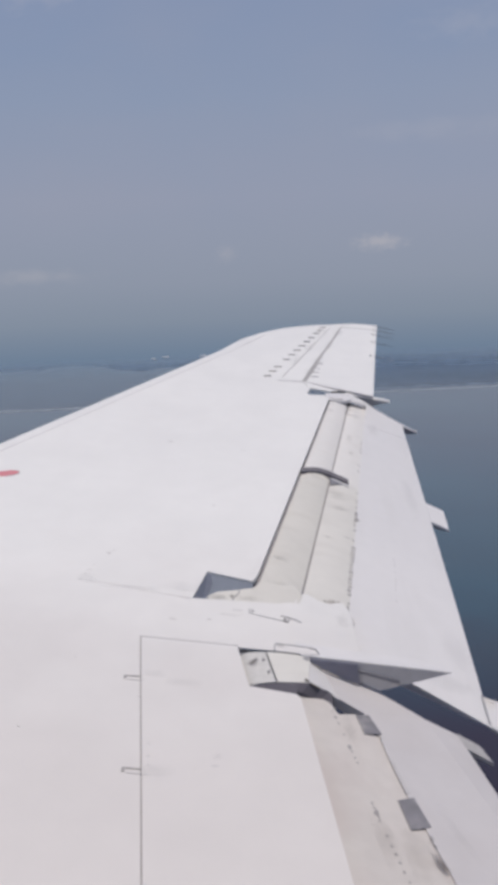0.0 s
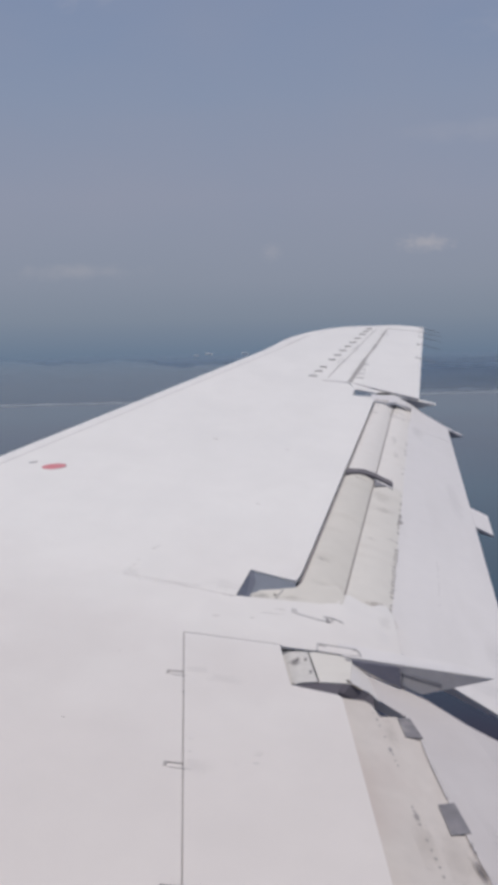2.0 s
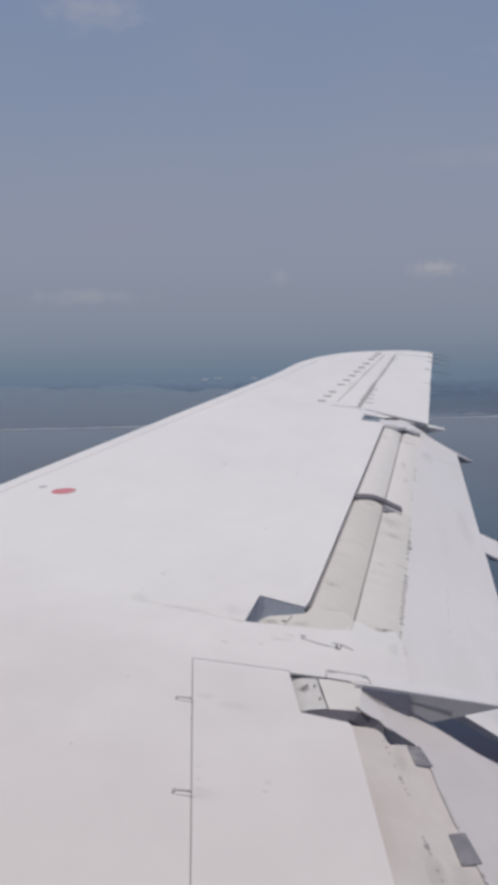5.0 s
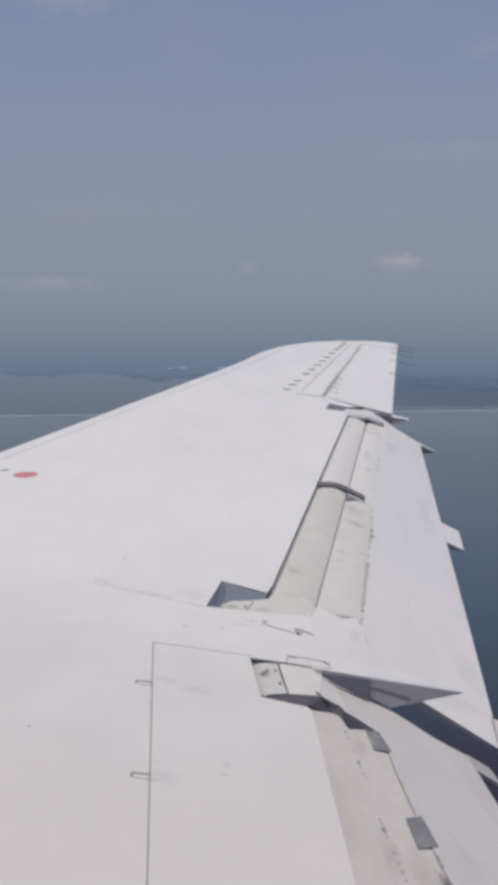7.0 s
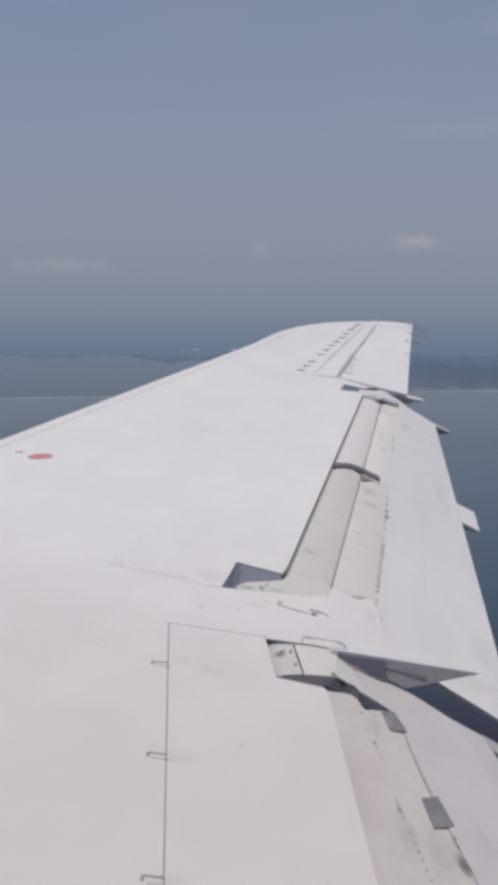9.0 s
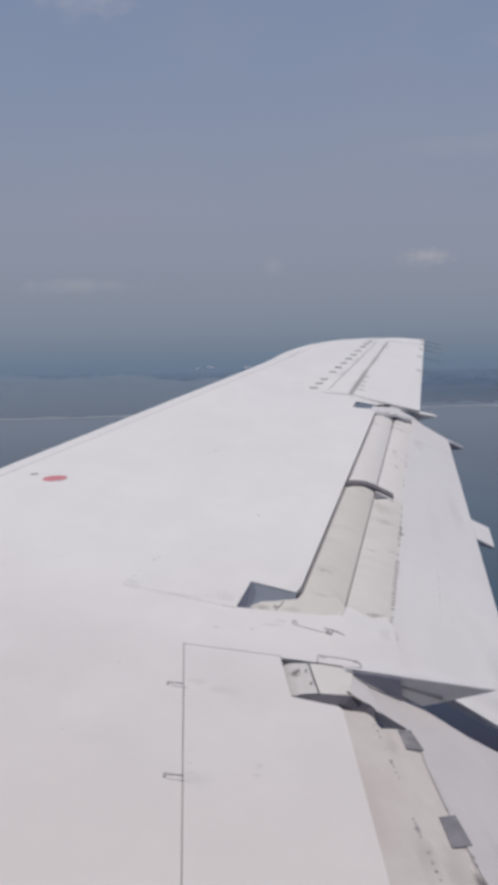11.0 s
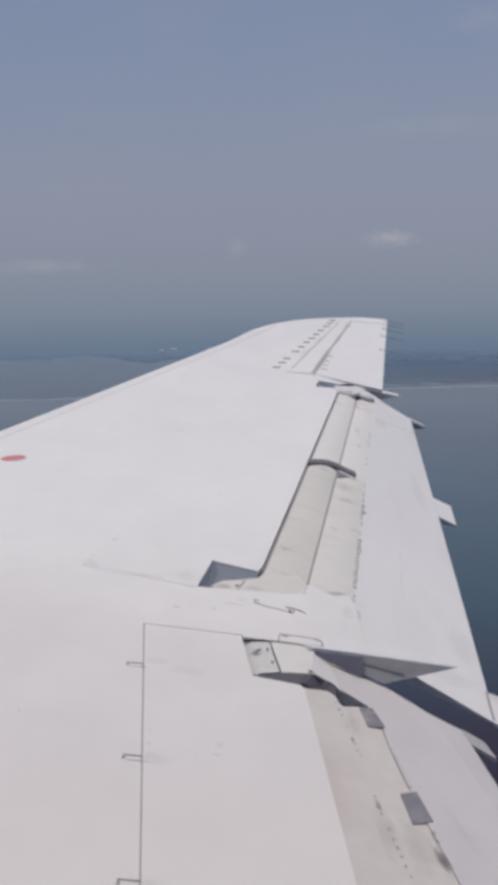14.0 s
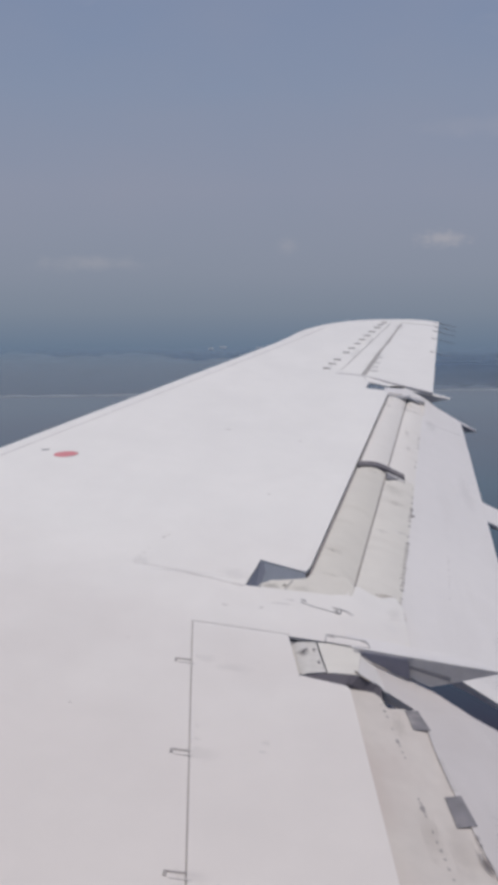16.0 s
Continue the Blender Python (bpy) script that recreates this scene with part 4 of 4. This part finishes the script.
part("dirt_spot", bm, FAINT, plane, "small faint dirt spots", kind="stuff")
bm = bmesh.new()
for x, y, lx, ly in ((0.325, 5.150, 0.018, 0.014), (0.342, 5.165, 0.014, 0.008)):
    fleck(bm, x, y, flap_z(x, y) + 0.0215, lx * 0.65, ly * 0.65, fall=0.27)
part("dirt_spot", bm, SPECK, plane, "small dirt spots on the vane", kind="stuff")
bm = trace([(-0.700, 4.672), (-0.579, 4.651), (-0.494, 4.638), (-0.418, 4.615), (-0.328, 4.590), (-0.248, 4.566), (-0.140, 4.549)], 0.003, 0.0012)
part("skin_joint", bm, FAINT, plane, "thin faint skin joint")

# ---- fuselage behind the window ----
bm = bmesh.new()
R, CY, CZ = 1.75, -1.385, 1.30
xs = [-12, -11.6, -10.5, -8.5, -6, -2.5, -1, -0.4, -0.15, 0.15, 0.4, 1, 2.5, 6, 9, 11.5, 13.2, 14]
taper = [0.05, 0.35, 0.72, 0.95] + [1.0] * 11 + [0.85, 0.55, 0.15]
angs = [radians(v) for v in (-90, -60, -40, -20, -5, 10, 26, 44, 62, 90, 120, 150, 180, 210, 240)]
grid = [[bm.verts.new((x, CY + k * R * math.cos(b), CZ + k * R * math.sin(b))) for b in angs] for x, k in zip(xs, taper)]
for i in range(len(xs) - 1):
    for j in range(len(angs)):
        j2 = (j + 1) % len(angs)
        if xs[i] == -0.15 and j == 6:
            continue
        bm.faces.new((grid[i][j], grid[i + 1][j], grid[i + 1][j2], grid[i][j2]))
bm.faces.new(grid[0])
bm.faces.new(grid[-1])
part("fuselage", bm, HULL, plane, "pale grey round fuselage side with one window opening", smooth=True)

# ---- the sea and what lies beyond ----
def sea_material():
    m = bpy.data.materials.new("hazy_sea")
    m.use_nodes = True
    n, l = m.node_tree.nodes, m.node_tree.links
    p = n["Principled BSDF"]
    p.inputs["Roughness"].default_value = 0.06
    p.inputs["IOR"].default_value = 1.33
    co = n.new("ShaderNodeTexCoord")
    big, mid, fine = (n.new("ShaderNodeTexNoise") for _ in range(3))
    for q, s, d in ((big, 0.0022, 5), (mid, 0.02, 4), (fine, 0.25, 3)):
        q.inputs["Scale"].default_value, q.inputs["Detail"].default_value = s, d
        l.new(co.outputs["Object"], q.inputs["Vector"])
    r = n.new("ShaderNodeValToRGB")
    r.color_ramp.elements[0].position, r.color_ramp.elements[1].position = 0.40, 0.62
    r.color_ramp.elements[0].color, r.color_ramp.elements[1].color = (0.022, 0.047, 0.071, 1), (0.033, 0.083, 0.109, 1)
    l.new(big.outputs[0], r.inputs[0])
    # near water painted darker and purplish for its weak sky reflection, with a ragged edge
    ln, add, near_dark, mx = n.new("ShaderNodeVectorMath"), n.new("ShaderNodeMath"), n.new("ShaderNodeMapRange"), n.new("ShaderNodeMix")
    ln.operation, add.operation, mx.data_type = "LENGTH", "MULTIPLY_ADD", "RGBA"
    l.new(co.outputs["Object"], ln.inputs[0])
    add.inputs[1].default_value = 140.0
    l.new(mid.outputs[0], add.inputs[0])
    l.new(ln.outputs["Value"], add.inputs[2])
    near_dark.inputs["From Min"].default_value, near_dark.inputs["From Max"].default_value = 300.0, 430.0
    near_dark.inputs["To Min"].default_value, near_dark.inputs["To Max"].default_value = 1.0, 0.0
    l.new(add.outputs[0], near_dark.inputs["Value"])
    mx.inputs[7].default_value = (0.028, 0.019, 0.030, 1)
    l.new(near_dark.outputs[0], mx.inputs[0])
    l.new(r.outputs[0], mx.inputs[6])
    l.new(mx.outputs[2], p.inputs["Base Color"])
    b = n.new("ShaderNodeBump")
    b.inputs["Strength"].default_value, b.inputs["Distance"].default_value = 0.05, 0.5
    l.new(fine.outputs[0], b.inputs["Height"])
    l.new(b.outputs[0], p.inputs["Normal"])
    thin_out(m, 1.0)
    return m


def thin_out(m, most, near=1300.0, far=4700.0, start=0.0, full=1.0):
    """Imitates haze: lets a far surface dissolve into the sky behind it with its distance from the middle of the sea.
    """
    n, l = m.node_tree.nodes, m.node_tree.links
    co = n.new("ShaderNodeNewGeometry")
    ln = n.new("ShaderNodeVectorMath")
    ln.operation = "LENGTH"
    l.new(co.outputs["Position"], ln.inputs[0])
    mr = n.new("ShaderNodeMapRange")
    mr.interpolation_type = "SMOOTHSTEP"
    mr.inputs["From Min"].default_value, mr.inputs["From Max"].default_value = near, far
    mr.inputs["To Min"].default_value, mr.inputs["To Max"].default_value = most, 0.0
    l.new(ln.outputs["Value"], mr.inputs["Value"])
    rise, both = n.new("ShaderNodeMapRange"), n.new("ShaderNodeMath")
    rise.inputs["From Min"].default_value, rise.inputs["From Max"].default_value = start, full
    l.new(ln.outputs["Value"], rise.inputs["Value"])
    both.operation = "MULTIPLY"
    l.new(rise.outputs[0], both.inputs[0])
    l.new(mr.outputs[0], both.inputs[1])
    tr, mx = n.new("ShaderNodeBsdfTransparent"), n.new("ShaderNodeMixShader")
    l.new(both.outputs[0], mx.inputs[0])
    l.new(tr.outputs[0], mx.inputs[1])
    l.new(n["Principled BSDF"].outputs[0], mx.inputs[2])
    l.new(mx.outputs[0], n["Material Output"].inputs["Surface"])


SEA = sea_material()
bm = bmesh.new()
rings = [0.0, 60, 200, 500, 1000, 2000, 3200, 4200, 4900]
prev = None
N = 64
for r in rings:
    ring = [bm.verts.new((r * math.cos(2 * math.pi * k / N), r * math.sin(2 * math.pi * k / N), 0)) for k in range(N)] if r else [bm.verts.new((0, 0, 0))]
    if prev:
        for k in range(N):
            j = (k + 1) % N
            if len(prev) == 1:
                bm.faces.new((prev[0], ring[k], ring[j]))
            else:
                bm.faces.new((prev[k], ring[k], ring[j], prev[j]))
    prev = ring
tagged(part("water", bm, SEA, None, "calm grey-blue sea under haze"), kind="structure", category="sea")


def ground_patch(name, near, far, az0, az1, z, mat, label, seed, rough):
    """A flat stretch of shore between two ragged lines of distance."""
    bm = bmesh.new()
    cols = []
    n = 240
    for i in range(n + 1):
        az = radians(az0 + (az1 - az0) * i / n)
        r0 = near(math.degrees(az)) * (1 + rough * noise.fractal((math.degrees(az) * 0.22, seed, 0.3), 1.0, 2.0, 6))
        r1 = far
        cols.append([bm.verts.new(((r0 + (r1 - r0) * k / 3) * math.sin(az), (r0 + (r1 - r0) * k / 3) * math.cos(az), z)) for k in range(4)])
    for a_, b_ in zip(cols, cols[1:]):
        for k in range(3):
            bm.faces.new((a_[k], b_[k], b_[k + 1], a_[k + 1]))
    ob = part(name, bm, mat, None, label)
    return tagged(ob, kind="structure", category="shore")


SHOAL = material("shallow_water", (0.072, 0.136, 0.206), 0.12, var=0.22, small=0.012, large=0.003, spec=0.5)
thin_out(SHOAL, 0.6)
# the haze over the land is put into its blue base colour too
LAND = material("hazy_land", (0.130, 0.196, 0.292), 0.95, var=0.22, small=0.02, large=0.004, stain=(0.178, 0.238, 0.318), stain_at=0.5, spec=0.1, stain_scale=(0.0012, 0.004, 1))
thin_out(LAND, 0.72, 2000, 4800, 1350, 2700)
CONCRETE = material("pale_concrete", (0.295, 0.33, 0.37), 0.9, var=0.15, small=0.3, large=0.02, spec=0.1)


def wall_y(x):
    """The breakwater's line across the bay."""
    return 1490 + 0.25 * x


def wall_range(az):
    t_ = math.tan(radians(az))
    y = 1490 / (1 - 0.25 * t_)
    return y / math.cos(radians(az)) + 12


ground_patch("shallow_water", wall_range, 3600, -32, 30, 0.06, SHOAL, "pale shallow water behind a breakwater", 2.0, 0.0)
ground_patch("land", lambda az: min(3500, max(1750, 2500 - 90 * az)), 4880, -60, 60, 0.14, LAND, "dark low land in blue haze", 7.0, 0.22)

bm = bmesh.new()
rings = []
for i in range(121):
    x = -900 + 1700 * i / 120
    y = wall_y(x) + 14 * noise.fractal((x * 0.004, 3.0, 0.0), 1.0, 2.0, 4)
    h = 1.1 + 0.5 * noise.noise((x * 0.03, 1.0, 5.0))
    rings.append([(x, y - 5, -0.2), (x, y - 2, h), (x, y + 2, h), (x, y + 5, -0.2)])
tagged(part("breakwater", lofted(rings), CONCRETE, None, "long pale low breakwater across the bay"), category="breakwater")


# ---- pale buildings on the far shore ----
SHED = material("pale_cladding", (0.55, 0.57, 0.60), 0.8, var=0.08, small=0.5, large=0.05)


def shed(az, dist, long_, deep, high, label):
    az = radians(az)
    holder = new("harbour_shed")
    holder.location, holder.rotation_euler = (math.sin(az) * dist, math.cos(az) * dist, 0.14), (0, 0, -az)
    tagged(holder, label, "building", "sheds on the far shore")
    h, d_ = long_ / 2, deep / 2
    part("wall", prism([(-h, -d_), (h, -d_), (h, d_), (-h, d_)], high, 0.0), SHED, holder)
    rings = [[(x, -d_ - 0.5, high), (x, d_ + 0.5, high), (x, 0, high + deep * 0.22)] for x in (-h - 0.5, h + 0.5)]
    part("roof", lofted(rings), SHED, holder)


shed(-2.8, 4150, 26, 12, 6, "small pale shed in haze on the far shore")
shed(-5.6, 4000, 18, 10, 5, "small pale shed in haze on the far shore")
shed(-4.9, 4250, 30, 12, 4, "long low pale shed in haze on the far shore")


# ---- clouds ----
def cloud_material(opacity, wide, tall, seed):
    """Sunlit vapour so far off that it is part of the sky's own glow; it thins out towards its rim."""
    m = bpy.data.materials.new("cloud_vapour")
    m.use_nodes = True
    n, l = m.node_tree.nodes, m.node_tree.links
    n.remove(n["Principled BSDF"])
    em = n.new("ShaderNodeEmission")
    em.inputs["Color"].default_value = (0.56, 0.525, 0.535, 1)
    co, mp, ln = n.new("ShaderNodeTexCoord"), n.new("ShaderNodeMapping"), n.new("ShaderNodeVectorMath")
    mp.inputs["Scale"].default_value = (2 / wide, 0, 2 / tall)
    ln.operation = "LENGTH"
    l.new(co.outputs["Object"], mp.inputs[0])
    l.new(mp.outputs[0], ln.inputs[0])
    ns, ms = n.new("ShaderNodeTexNoise"), n.new("ShaderNodeMapping")
    ms.inputs["Scale"].default_value, ms.inputs["Location"].default_value = (1, 1, 1.6), (seed * 37, 0, seed * 11)
    ns.inputs["Scale"].default_value, ns.inputs["Detail"].default_value = 9.0 / wide, 6
    l.new(co.outputs["Object"], ms.inputs[0])
    l.new(ms.outputs[0], ns.inputs["Vector"])
    # ragged radius: the noise pushes the rim in and out
    rag = n.new("ShaderNodeMath")
    rag.operation = "MULTIPLY_ADD"
    rag.inputs[1].default_value, rag.inputs[2].default_value = -1.3, 0.65
    l.new(ns.outputs[0], rag.inputs[0])
    add = n.new("ShaderNodeMath")
    add.operation = "ADD"
    l.new(ln.outputs["Value"], add.inputs[0])
    l.new(rag.outputs[0], add.inputs[1])
    mr = n.new("ShaderNodeMapRange")
    mr.interpolation_type = "SMOOTHSTEP"
    mr.inputs["From Min"].default_value, mr.inputs["From Max"].default_value = -0.15, 0.95
    mr.inputs["To Min"].default_value, mr.inputs["To Max"].default_value = opacity, 0.0
    l.new(add.outputs[0], mr.inputs["Value"])
    tr, mx = n.new("ShaderNodeBsdfTransparent"), n.new("ShaderNodeMixShader")
    l.new(mr.outputs[0], mx.inputs[0])
    l.new(tr.outputs[0], mx.inputs[1])
    l.new(em.outputs[0], mx.inputs[2])
    l.new(mx.outputs[0], n["Material Output"].inputs["Surface"])
    return m


def cloud(az, el, wide, tall, opacity, seed, label):
    """The bulging near side of a flat-bottomed cloud."""
    az, el, dist = radians(az), radians(el), 4300.0
    mid = Vector((math.sin(az) * math.cos(el), math.cos(az) * math.cos(el), math.sin(el))) * dist + Vector((0, 0, ALTITUDE))
    bm = bmesh.new()
    got = bmesh.ops.create_icosphere(bm, subdivisions=4, radius=1)["verts"]
    away = [v for v in got if v.co.y > 0.05]
    for v in got:
        v.co = Vector((v.co.x * wide * 0.6, v.co.y * wide * 0.12, v.co.z * tall * 0.6))
    bmesh.ops.delete(bm, geom=away, context="VERTS")
    ob = part("cloud", bm, cloud_material(opacity, wide, tall, seed), None, label, smooth=True)
    ob.matrix_world = Matrix.Translation(mid) @ pose(0, 0, 0, 0, 0, -math.degrees(az))
    return tagged(ob, category="cloud", group="clouds in the haze")


cloud(7.5, 4.7, 330, 105, 0.27, 1.0, "small pale cumulus cloud low in the haze")
cloud(-1.2, 4.4, 130, 110, 0.11, 5.0, "faint round wisp of cloud")
cloud(-12.3, 3.4, 700, 95, 0.13, 9.0, "long faint pinkish band of cloud")
cloud(-11.5, 18.3, 600, 230, 0.20, 13.0, "faint pale cloud high in the sky")
cloud(10.2, 10.4, 950, 150, 0.07, 17.0, "thin pale pink streak of cloud")
cloud(12.6, 15.6, 560, 200, 0.08, 21.0, "faint pale wisp high in the sky")
